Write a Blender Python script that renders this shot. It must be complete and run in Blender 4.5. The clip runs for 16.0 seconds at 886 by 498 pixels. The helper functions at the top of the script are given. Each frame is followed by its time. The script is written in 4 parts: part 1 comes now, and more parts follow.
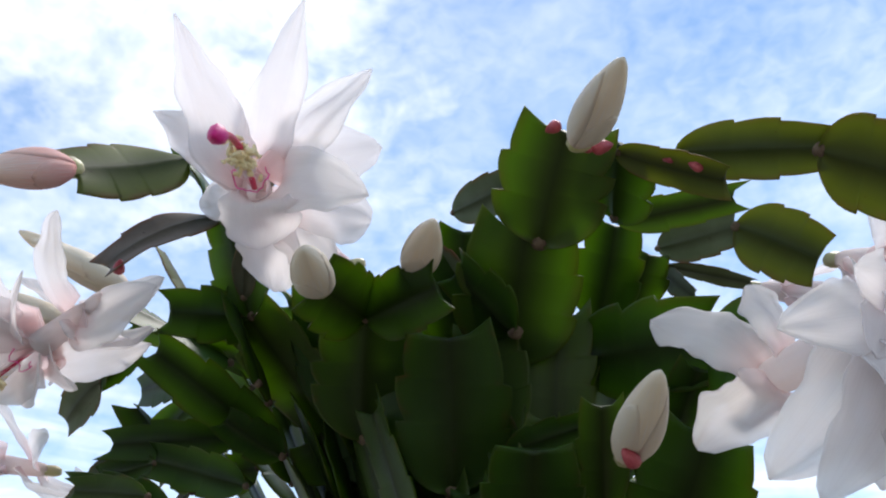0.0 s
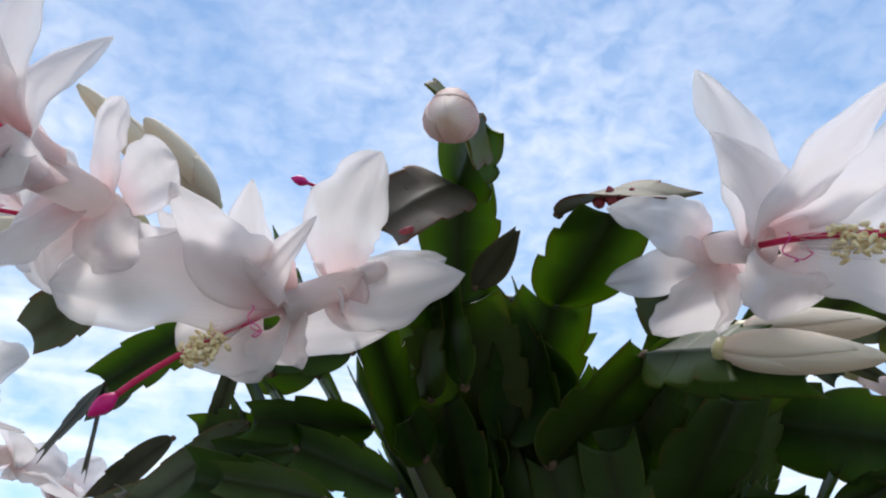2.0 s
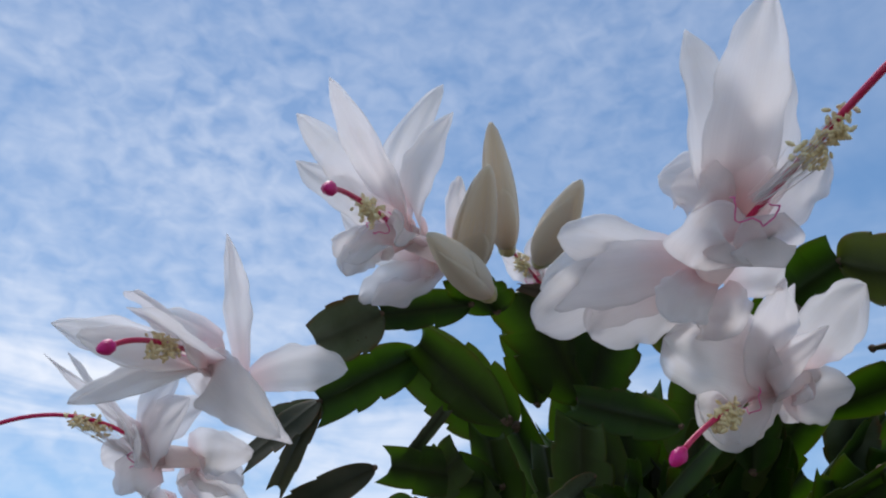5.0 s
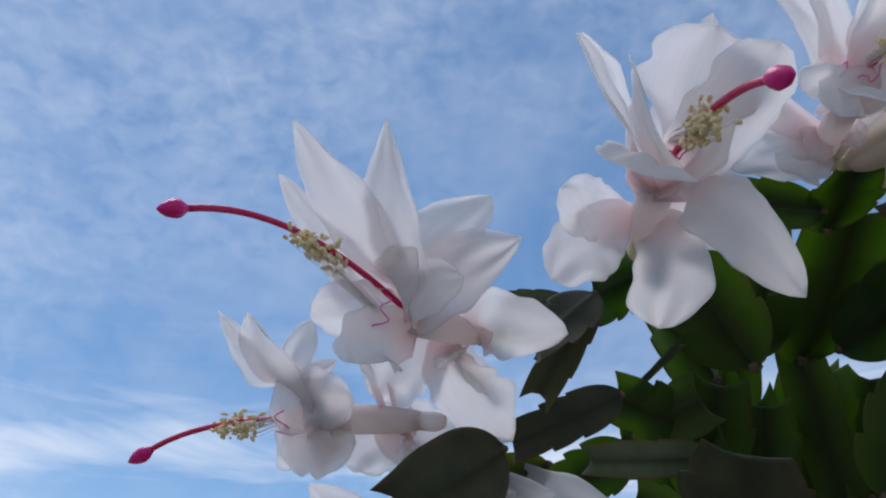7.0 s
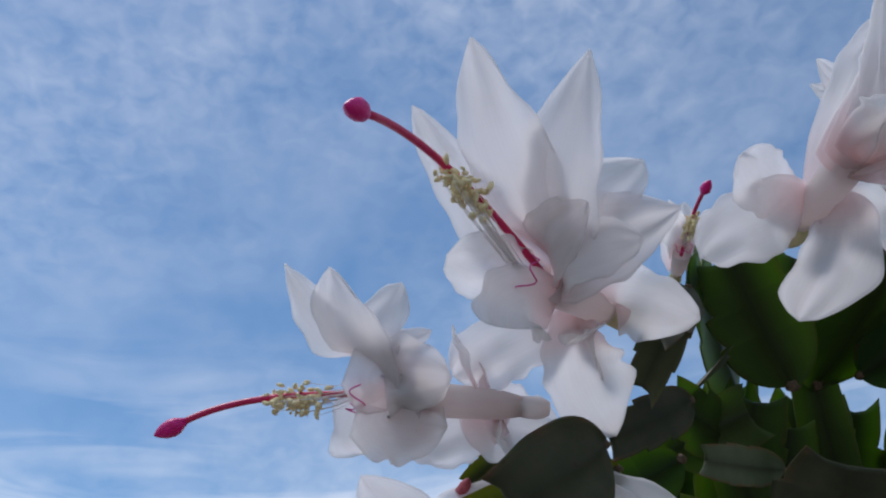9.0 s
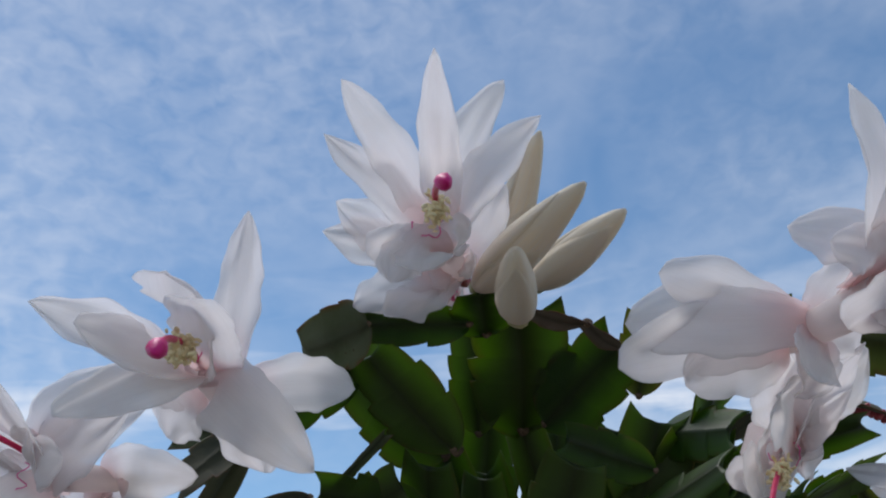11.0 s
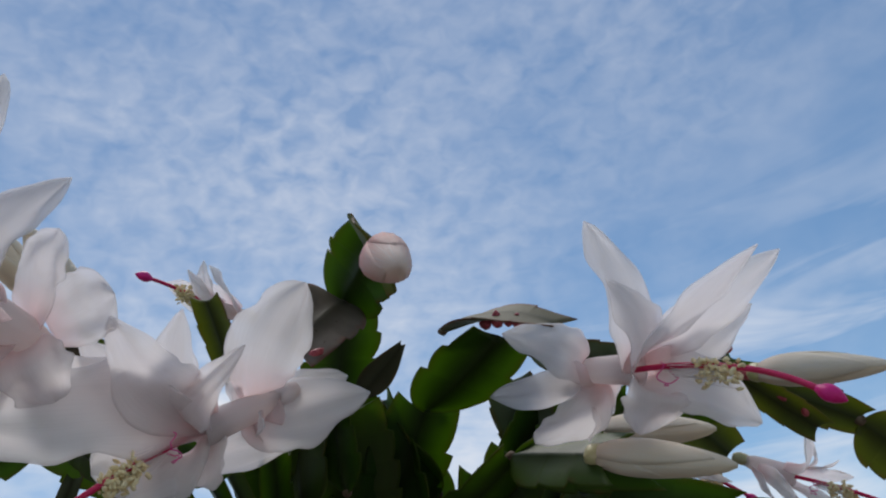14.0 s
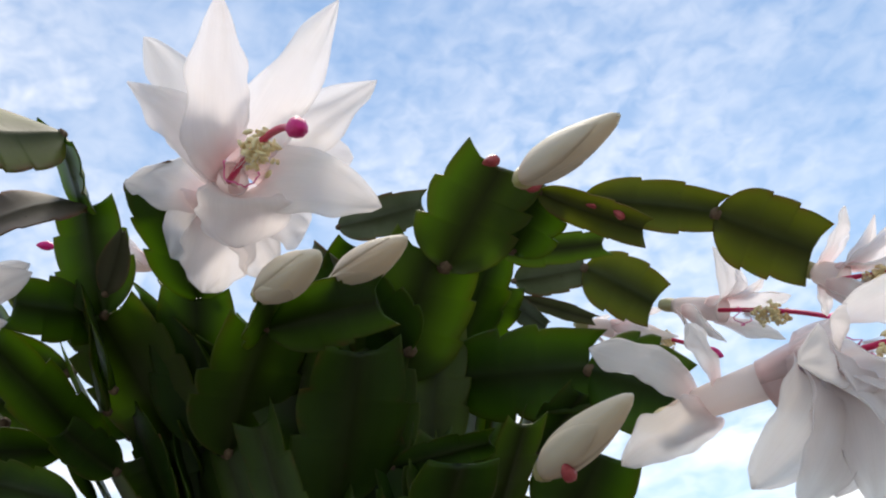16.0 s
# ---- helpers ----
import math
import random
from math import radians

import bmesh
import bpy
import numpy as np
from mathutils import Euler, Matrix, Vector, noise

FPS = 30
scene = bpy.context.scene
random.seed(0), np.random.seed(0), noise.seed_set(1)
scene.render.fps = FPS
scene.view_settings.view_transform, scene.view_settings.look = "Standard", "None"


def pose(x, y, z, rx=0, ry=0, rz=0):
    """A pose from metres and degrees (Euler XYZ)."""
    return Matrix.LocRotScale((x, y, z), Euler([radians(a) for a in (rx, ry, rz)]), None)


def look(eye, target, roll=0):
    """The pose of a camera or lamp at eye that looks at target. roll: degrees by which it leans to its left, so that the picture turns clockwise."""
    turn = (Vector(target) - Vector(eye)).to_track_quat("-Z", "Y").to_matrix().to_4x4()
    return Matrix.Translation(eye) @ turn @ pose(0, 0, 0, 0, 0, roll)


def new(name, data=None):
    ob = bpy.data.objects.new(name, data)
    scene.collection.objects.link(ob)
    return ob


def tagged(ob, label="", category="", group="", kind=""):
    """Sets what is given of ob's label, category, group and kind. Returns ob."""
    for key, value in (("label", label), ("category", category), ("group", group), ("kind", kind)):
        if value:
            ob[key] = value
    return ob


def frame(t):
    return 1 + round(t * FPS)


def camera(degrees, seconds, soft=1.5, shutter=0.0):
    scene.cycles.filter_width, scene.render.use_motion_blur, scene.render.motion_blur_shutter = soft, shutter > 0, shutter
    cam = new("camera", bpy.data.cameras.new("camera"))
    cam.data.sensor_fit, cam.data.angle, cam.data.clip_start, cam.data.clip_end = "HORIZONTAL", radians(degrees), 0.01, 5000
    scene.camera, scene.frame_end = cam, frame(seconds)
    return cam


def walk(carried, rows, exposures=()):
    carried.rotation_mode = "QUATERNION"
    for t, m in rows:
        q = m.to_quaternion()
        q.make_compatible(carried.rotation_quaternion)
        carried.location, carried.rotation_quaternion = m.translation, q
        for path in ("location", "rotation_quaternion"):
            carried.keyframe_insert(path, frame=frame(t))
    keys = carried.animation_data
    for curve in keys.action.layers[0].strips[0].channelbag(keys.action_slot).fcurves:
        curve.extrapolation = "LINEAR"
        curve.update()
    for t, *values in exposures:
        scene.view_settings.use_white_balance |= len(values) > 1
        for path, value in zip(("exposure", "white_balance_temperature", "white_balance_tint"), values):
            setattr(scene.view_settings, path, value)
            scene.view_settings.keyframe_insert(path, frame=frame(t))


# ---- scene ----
cam = camera(53.1, 16.0, soft=2.1)
PATH = [
    (0.0, pose(-0.0823, -0.4278, 0.1318, 124.07, -0.48, 8.41)),
    (0.5, pose(-0.1488, -0.4346, 0.1479, 122.20, 0.08, -1.37)),
    (0.7, pose(-0.1653, -0.4365, 0.1520, 121.64, 0.35, -3.56)),
    (1.0, pose(-0.1974, -0.4321, 0.1605, 120.93, 0.61, -8.78)),
    (1.5, pose(-0.2421, -0.4109, 0.1781, 118.25, 0.47, -15.11)),
    (2.0, pose(-0.3024, -0.3925, 0.1807, 117.52, -0.19, -22.37)),
    (2.3, pose(-0.3234, -0.3765, 0.1782, 117.53, 0.06, -25.59)),
    (2.5, pose(-0.3426, -0.3597, 0.1766, 117.41, 0.39, -28.47)),
    (3.0, pose(-0.4067, -0.3526, 0.1882, 117.00, 1.11, -33.69)),
    (3.5, pose(-0.4375, -0.3440, 0.1921, 116.43, 0.55, -37.36)),
    (3.7, pose(-0.4549, -0.3520, 0.2016, 116.09, 0.22, -38.43)),
    (5.8, pose(-0.5347, -0.1699, 0.1564, 123.06, 0.25, -60.59)),
    (6.0, pose(-0.5399, -0.1407, 0.1621, 122.48, 0.59, -64.26)),
    (6.5, pose(-0.5299, -0.0812, 0.1702, 121.85, 1.20, -69.86)),
    (7.0, pose(-0.5288, -0.0239, 0.1630, 124.11, 1.03, -76.74)),
    (7.5, pose(-0.5134, 0.0243, 0.1528, 126.16, 1.99, -82.08)),
    (8.0, pose(-0.4944, 0.0642, 0.1578, 126.56, 3.32, -89.67)),
    (8.2, pose(-0.4929, 0.0705, 0.1589, 126.90, 3.62, -91.01)),
    (10.3, pose(-0.5413, -0.0762, 0.1858, 122.61, 2.44, -79.94)),
    (10.5, pose(-0.5452, -0.1137, 0.1903, 122.43, 2.11, -75.65)),
    (11.0, pose(-0.5471, -0.1622, 0.1949, 120.43, 3.11, -70.85)),
    (11.5, pose(-0.5285, -0.2195, 0.2037, 119.16, 3.92, -64.96)),
    (12.0, pose(-0.4926, -0.2805, 0.1907, 121.46, 3.83, -57.76)),
    (12.5, pose(-0.4669, -0.2929, 0.1998, 119.09, 4.17, -55.89)),
    (13.0, pose(-0.4426, -0.3240, 0.1985, 119.15, 5.26, -50.28)),
    (13.3, pose(-0.4129, -0.3618, 0.2005, 118.75, 6.43, -44.76)),
    (13.5, pose(-0.4055, -0.3591, 0.1976, 118.49, 6.96, -44.64)),
    (14.0, pose(-0.3558, -0.3948, 0.1904, 120.12, 7.02, -37.34)),
    (14.5, pose(-0.3140, -0.4078, 0.1723, 121.04, 6.83, -32.81)),
    (15.0, pose(-0.2519, -0.4221, 0.1495, 123.29, 7.21, -25.84)),
    (15.5, pose(-0.2185, -0.4225, 0.1368, 124.65, 6.93, -21.29)),
    (16.0, pose(-0.1712, -0.4283, 0.1334, 123.97, 7.79, -14.16)),
]
walk(cam, PATH, [
    (0, 0.8, 6400, 10), (0.5, 0.8, 6400, 10), (1.0, 0.75, 6400, 10), (1.5, 0.65, 6400, 10), (2.5, 0.45, 6400, 10), (3.5, 0.2, 6250, 10),
    (6, 0.05, 6000, 10), (8, 0.0, 5950, 10), (10.5, 0.0, 6100, 10), (12.5, 0.0, 6400, 10), (14, -0.12, 6350, 10), (14.5, 0.0, 6450, 10),
    (15, 0.35, 6700, 10), (15.5, 0.5, 6800, 10), (16, 0.72, 7000, 10),
])

# world, sun and exposure
world = bpy.data.worlds.new("world")
scene.world = world
world.use_nodes = True
SUN_EL, SUN_AZ = radians(70), radians(20)
CLOUD_WHITE = 9.0


def build_sky():
    """Clear blue with a fine mackerel veil, thin drawn-out cirrus low down, and a bright cloud bank to the north-west."""
    nt = world.node_tree
    nt.nodes.clear()
    N, L = nt.nodes.new, nt.links.new

    def noise_at(vector, scale, detail, rough, warp):
        tex = N("ShaderNodeTexNoise")
        for key, v in (("Scale", scale), ("Detail", detail), ("Roughness", rough), ("Distortion", warp)):
            tex.inputs[key].default_value = v
        L(vector, tex.inputs["Vector"])
        return tex.outputs["Fac"]

    def stretched(scale, turn=(0, 0, 0)):
        node = N("ShaderNodeMapping")
        node.inputs["Scale"].default_value, node.inputs["Rotation"].default_value = scale, turn
        L(co.outputs["Generated"], node.inputs["Vector"])
        return node.outputs["Vector"]

    def spread(value, lo, hi, to_lo=0.0, to_hi=1.0):
        node = N("ShaderNodeMapRange")
        for key, v in (("From Min", lo), ("From Max", hi), ("To Min", to_lo), ("To Max", to_hi)):
            node.inputs[key].default_value = v
        L(value, node.inputs["Value"])
        return node.outputs[0]

    def calc(kind, a, b):
        node = N("ShaderNodeMath")
        node.operation = kind
        for socket, v in zip(node.inputs, (a, b)):
            if isinstance(v, float):
                socket.default_value = v
            else:
                L(v, socket)
        return node.outputs[0]

    out, bg = N("ShaderNodeOutputWorld"), N("ShaderNodeBackground")
    sky = N("ShaderNodeTexSky")
    sky.sky_type, sky.sun_disc = "NISHITA", False
    sky.sun_elevation, sky.sun_rotation = SUN_EL, SUN_AZ
    sky.air_density, sky.dust_density, sky.ozone_density = 1.0, 0.0, 2.0
    co = N("ShaderNodeTexCoord")
    flat = stretched((1, 1, 1.6))
    cover = spread(noise_at(flat, 1.7, 3, 0.5, 0.2), 0.30, 0.68)
    grain = spread(noise_at(flat, 34, 2.5, 0.5, 0.35), 0.30, 0.76, 0.12, 0.44)
    wisp = spread(noise_at(flat, 5.0, 3, 0.55, 0.4), 0.42, 0.75, 0.0, 0.15)
    veil = calc("ADD", calc("MULTIPLY", grain, cover), wisp)
    # cirrus drawn out along the sky, low over the horizon
    level = N("ShaderNodeSeparateXYZ")
    L(co.outputs["Generated"], level.inputs[0])
    low = calc("MULTIPLY", spread(level.outputs["Z"], 0.52, 0.34), spread(level.outputs["Z"], 0.05, 0.2))
    streak = spread(noise_at(stretched((1.6, 1.6, 9.0), (0.30, 0.25, 0)), 2.0, 4, 0.55, 0.6), 0.47, 0.72, 0.0, 0.62)
    veil = calc("ADD", veil, calc("MULTIPLY", streak, low))
    # the cloud bank
    aim = N("ShaderNodeVectorMath")
    aim.operation = "DOT_PRODUCT"
    L(co.outputs["Generated"], aim.inputs[0])
    aim.inputs[1].default_value = Vector((-0.40, 0.60, 0.69)).normalized()
    edge = calc("ADD", aim.outputs["Value"], spread(noise_at(flat, 7.0, 4, 0.6, 0.3), 0.3, 0.7, -0.03, 0.03))
    veil = calc("ADD", veil, spread(edge, 0.965, 1.01, 0.0, 0.50))
    mix = N("ShaderNodeMix")
    mix.data_type = "RGBA"
    mix.inputs["B"].default_value = (CLOUD_WHITE, CLOUD_WHITE, CLOUD_WHITE * 1.03, 1)
    L(calc("MINIMUM", veil, 0.92), mix.inputs["Factor"])
    haze = N("ShaderNodeMix")
    haze.data_type, haze.blend_type = "RGBA", "MULTIPLY"
    haze.inputs["Factor"].default_value = 1.0
    L(sky.outputs["Color"], haze.inputs["A"])
    haze.inputs["B"].default_value = (1.10, 1.22, 1.20, 1)
    L(haze.outputs["Result"], mix.inputs["A"])
    L(mix.outputs["Result"], bg.inputs["Color"])
    bg.inputs["Strength"].default_value = 0.1
    L(bg.outputs["Background"], out.inputs["Surface"])


build_sky()
sun_data = bpy.data.lights.new("sun", "SUN")
sun_data.energy, sun_data.angle, sun_data.color = 2.0, radians(25), (1.0, 0.95, 0.88)
sun = new("sun", sun_data)
sun.matrix_world = look((0, 0, 5), (-math.sin(SUN_AZ) * math.cos(SUN_EL), -math.cos(SUN_AZ) * math.cos(SUN_EL), 5 - math.sin(SUN_EL)))

# ---- materials ----


def material(name):
    mat = bpy.data.materials.new(name)
    mat.use_nodes = True
    nt = mat.node_tree
    nt.nodes.clear()
    return mat, nt.nodes.new, nt.links.new


def ramp(N, L, source, stops):
    node = N("ShaderNodeValToRGB")
    while len(node.color_ramp.elements) < len(stops):
        node.color_ramp.elements.new(0.5)
    for e, (pos, col) in zip(node.color_ramp.elements, stops):
        e.position, e.color = pos, (*col, 1)
    L(source, node.inputs["Fac"])
    return node.outputs["Color"]


def tinted(N, L, a, b, factor, kind="MIX"):
    node = N("ShaderNodeMix")
    node.data_type, node.blend_type = "RGBA", kind
    for key, value in (("A", a), ("B", b), ("Factor", factor)):
        if isinstance(value, (int, float)):
            node.inputs[key].default_value = value
        elif isinstance(value, tuple):
            node.inputs[key].default_value = (*value, 1)
        else:
            L(value, node.inputs[key])
    return node.outputs["Result"]


def noise_of(N, L, vector, scale, detail=3.0, rough=0.55):
    node = N("ShaderNodeTexNoise")
    node.inputs["Scale"].default_value, node.inputs["Detail"].default_value = scale, detail
    node.inputs["Roughness"].default_value = rough
    L(vector, node.inputs["Vector"])
    return node.outputs["Fac"]


def remap(N, L, value, lo, hi, to_lo=0.0, to_hi=1.0):
    node = N("ShaderNodeMapRange")
    for key, v in (("From Min", lo), ("From Max", hi), ("To Min", to_lo), ("To Max", to_hi)):
        node.inputs[key].default_value = v
    L(value, node.inputs["Value"])
    return node.outputs["Result"]


def leafy(name, dark, light, through_col, share, rough, rust):
    """A fleshy leaf-stem: waxy green skin with a dark midrib, rusty margins, and light that shines through it."""
    mat, N, L = material(name)
    co, info = N("ShaderNodeTexCoord"), N("ShaderNodeObjectInfo")
    shifted = N("ShaderNodeVectorMath")
    L(co.outputs["Object"], shifted.inputs[0])
    wide = N("ShaderNodeVectorMath")
    wide.operation = "SCALE"
    spin = N("ShaderNodeCombineXYZ")
    for k in range(3):
        L(info.outputs["Random"], spin.inputs[k])
    L(spin.outputs[0], wide.inputs[0])
    wide.inputs["Scale"].default_value = 7.0
    L(wide.outputs[0], shifted.inputs[1])
    blotch = noise_of(N, L, shifted.outputs[0], 90, 4)
    grain = noise_of(N, L, shifted.outputs[0], 900, 3)
    col = ramp(N, L, blotch, ((0.30, dark), (0.72, light)))
    col = tinted(N, L, col, (0.16, 0.17, 0.05), remap(N, L, info.outputs["Random"], 0.5, 1.0, 0.0, 0.35))
    sep = N("ShaderNodeSeparateXYZ")
    L(co.outputs["UV"], sep.inputs[0])
    rib = N("ShaderNodeMath")
    rib.operation = "ABSOLUTE"
    L(sep.outputs["Y"], rib.inputs[0])
    col = tinted(N, L, col, (0.030, 0.030, 0.010), remap(N, L, rib.outputs[0], 0.45, 0.0, 0.0, 0.55))
    edge = N("ShaderNodeMath")
    edge.operation = "MULTIPLY"
    L(remap(N, L, rib.outputs[0], 0.80, 1.0), edge.inputs[0])
    L(remap(N, L, noise_of(N, L, shifted.outputs[0], 160, 3), 0.48 - rust, 0.70 - rust), edge.inputs[1])
    col = tinted(N, L, col, (0.16, 0.05, 0.03), edge.outputs[0])
    pits = remap(N, L, noise_of(N, L, shifted.outputs[0], 420, 2), 0.70, 0.76)
    col = tinted(N, L, col, (0.06, 0.035, 0.02), pits)
    skin, trans, mix, out = N("ShaderNodeBsdfPrincipled"), N("ShaderNodeBsdfTranslucent"), N("ShaderNodeMixShader"), N("ShaderNodeOutputMaterial")
    L(col, skin.inputs["Base Color"])
    skin.inputs["Roughness"].default_value = rough
    skin.inputs["Specular IOR Level"].default_value = 0.28
    flesh = tinted(N, L, through_col, (0.42, 0.46, 0.06), remap(N, L, rib.outputs[0], 0.80, 1.0, 0.0, 0.8))
    L(tinted(N, L, flesh, (0.02, 0.03, 0.005), remap(N, L, rib.outputs[0], 0.75, 0.0, 0.0, 0.92)), trans.inputs["Color"])
    bump = N("ShaderNodeBump")
    bump.inputs["Strength"].default_value, bump.inputs["Distance"].default_value = 0.25, 0.0006
    both = N("ShaderNodeMath")
    both.operation = "MULTIPLY_ADD"
    L(grain, both.inputs[0])
    both.inputs[1].default_value = 0.3
    L(blotch, both.inputs[2])
    L(both.outputs[0], bump.inputs["Height"])
    L(bump.outputs["Normal"], skin.inputs["Normal"])
    L(skin.outputs[0], mix.inputs[1])
    L(trans.outputs[0], mix.inputs[2])
    mix.inputs["Fac"].default_value = share
    L(mix.outputs[0], out.inputs["Surface"])
    return mat


def silky(name, base, blush, glow, share, rough=0.45, blush_to=0.35, thin=0.0):
    """Petal skin: white, blushed towards its root, finely veined along its length, and translucent."""
    mat, N, L = material(name)
    co, info = N("ShaderNodeTexCoord"), N("ShaderNodeObjectInfo")
    sep = N("ShaderNodeSeparateXYZ")
    L(co.outputs["UV"], sep.inputs[0])
    along = N("ShaderNodeMapping")
    along.inputs["Scale"].default_value = (3, 38, 1)
    L(co.outputs["UV"], along.inputs["Vector"])
    veins = noise_of(N, L, along.outputs[0], 1.0, 3)
    cloud = noise_of(N, L, co.outputs["Object"], 130, 3)
    col = tinted(N, L, base, blush, remap(N, L, sep.outputs["X"], blush_to, 0.0, 0.0, 0.8))
    col = tinted(N, L, col, (0.86, 0.82, 0.82), remap(N, L, veins, 0.45, 0.75, 0.0, 0.6))
    col = tinted(N, L, col, (0.84, 0.78, 0.74), remap(N, L, cloud, 0.55, 0.8, 0.0, 0.25))
    skin, trans, mix, out = N("ShaderNodeBsdfPrincipled"), N("ShaderNodeBsdfTranslucent"), N("ShaderNodeMixShader"), N("ShaderNodeOutputMaterial")
    L(col, skin.inputs["Base Color"])
    skin.inputs["Roughness"].default_value = rough
    skin.inputs["Specular IOR Level"].default_value = 0.12
    L(tinted(N, L, col, glow, 0.5, "MULTIPLY"), trans.inputs["Color"])
    bump = N("ShaderNodeBump")
    bump.inputs["Strength"].default_value, bump.inputs["Distance"].default_value = 0.35, 0.0009
    L(veins, bump.inputs["Height"])
    L(bump.outputs["Normal"], skin.inputs["Normal"])
    L(skin.outputs[0], mix.inputs[1])
    L(trans.outputs[0], mix.inputs[2])
    mix.inputs["Fac"].default_value = share
    clear, sheer = N("ShaderNodeBsdfTransparent"), N("ShaderNodeMixShader")
    L(mix.outputs[0], sheer.inputs[1])
    L(clear.outputs[0], sheer.inputs[2])
    rim = N("ShaderNodeMath")
    rim.operation = "ABSOLUTE"
    L(sep.outputs["Y"], rim.inputs[0])
    L(remap(N, L, rim.outputs[0], 0.40, 1.0, thin, thin * 2.2), sheer.inputs["Fac"])
    L(sheer.outputs[0], out.inputs["Surface"])
    return mat


def plain(name, a, b, scale, rough, spec=0.4, bump_size=0.0005):
    mat, N, L = material(name)
    co = N("ShaderNodeTexCoord")
    tone = noise_of(N, L, co.outputs["Object"], scale, 4)
    skin, out = N("ShaderNodeBsdfPrincipled"), N("ShaderNodeOutputMaterial")
    L(ramp(N, L, tone, ((0.3, a), (0.7, b))), skin.inputs["Base Color"])
    skin.inputs["Roughness"].default_value, skin.inputs["Specular IOR Level"].default_value = rough, spec
    bump = N("ShaderNodeBump")
    bump.inputs["Strength"].default_value, bump.inputs["Distance"].default_value = 0.4, bump_size
    L(noise_of(N, L, co.outputs["Object"], scale * 5, 4), bump.inputs["Height"])
    L(bump.outputs["Normal"], skin.inputs["Normal"])
    L(skin.outputs[0], out.inputs["Surface"])
    return mat


GREEN = leafy("segment_green", (0.017, 0.045, 0.007), (0.037, 0.080, 0.012), (0.33, 0.52, 0.028), 0.39, 0.42, -0.06)
OLIVE = leafy("segment_olive", (0.050, 0.072, 0.012), (0.095, 0.115, 0.026), (0.42, 0.46, 0.025), 0.42, 0.55, 0.16)
# brownish older skin; shade from the foliage above is put into its dark colour
BRONZE_SHADED = leafy("segment_bronze_shaded", (0.045, 0.048, 0.024), (0.088, 0.082, 0.045), (0.15, 0.13, 0.04), 0.20, 0.6, 0.02)
# grey-green skin, paled by sky reflection that is put into its base colour
GREY_SHEEN = leafy("segment_grey_sheen", (0.090, 0.115, 0.060), (0.170, 0.190, 0.120), (0.22, 0.27, 0.08), 0.22, 0.58, 0.14)
# brown waxy skin with the sky's grey sheen mixed into the colour itself
BROWN_SHEEN = leafy("segment_brown_sheen", (0.115, 0.085, 0.060), (0.190, 0.150, 0.115), (0.16, 0.14, 0.06), 0.16, 0.60, 0.16)
PETAL = silky("petal_white", (0.95, 0.918, 0.915), (0.94, 0.74, 0.73), (1.0, 0.985, 0.98), 0.68, 0.6, 0.42, thin=0.17)
TUBE = silky("tube_blush", (0.88, 0.84, 0.84), (0.86, 0.74, 0.69), (1.0, 0.96, 0.95), 0.6, 0.5, 0.55)
BUD = silky("bud_cream", (0.88, 0.77, 0.60), (0.87, 0.66, 0.50), (1.0, 0.95, 0.86), 0.28, 0.5, 0.3)
PINKBUD = silky("bud_pink", (0.90, 0.72, 0.60), (0.82, 0.22, 0.19), (1.0, 0.90, 0.84), 0.30, 0.5, 0.92)
MAGENTA = plain("pistil_magenta", (0.62, 0.004, 0.13), (0.74, 0.010, 0.24), 300, 0.4)
STYLE = plain("style_crimson", (0.58, 0.008, 0.07), (0.68, 0.025, 0.13), 300, 0.4)
ANTHER = plain("anther_gold", (0.88, 0.68, 0.34), (0.96, 0.85, 0.56), 700, 0.8, 0.2)
FILAMENT = silky("filament_white", (0.95, 0.92, 0.90), (0.85, 0.5, 0.55), (1, 0.97, 0.97), 0.6)
NECTAR = plain("throat_pink", (0.70, 0.06, 0.30), (0.78, 0.14, 0.40), 300, 0.5)
RUBY = plain("ruby_bud", (0.30, 0.03, 0.045), (0.50, 0.10, 0.11), 500, 0.4)
OVARY = plain("ovary_green", (0.42, 0.40, 0.16), (0.58, 0.46, 0.28), 250, 0.4)
CORK = plain("joint_cork", (0.09, 0.055, 0.035), (0.20, 0.14, 0.09), 600, 0.8, 0.2)
CLAY = plain("pot_clay", (0.36, 0.16, 0.09), (0.46, 0.24, 0.15), 40, 0.8, 0.2)
SOIL = plain("soil_dark", (0.03, 0.022, 0.016), (0.07, 0.05, 0.035), 120, 0.95, 0.1, 0.004)
PAVING = plain("ground_stone", (0.13, 0.12, 0.105), (0.21, 0.20, 0.18), 6, 0.9, 0.2, 0.004)

# ---- shapes ----


def part(name, bm, mat, parent, label="", place=None):
    me = bpy.data.meshes.new(name)
    bm.to_mesh(me)
    bm.free()
    me.materials.append(mat)
    me.shade_smooth()
    ob = new(name, me)
    ob.parent = parent
    if parent is not None and parent.name == "holiday_cactus":
        ob.matrix_parent_inverse = Matrix.Translation(-parent.location)
    if place is not None:
        ob.matrix_basis = place
    if label:
        ob["label"] = label
    return ob


def axes(origin, ahead, face):
    """A pose at origin whose x runs ahead and whose z is as near to face as it can be."""
    x = Vector(ahead).normalized()
    z = Vector(face) - x * x.dot(Vector(face))
    if z.length < 1e-4:
        z = x.orthogonal()
    z.normalize()
    y = z.cross(x)
    m = Matrix((x, y, z)).transposed().to_4x4()
    m.translation = Vector(origin)
    return m


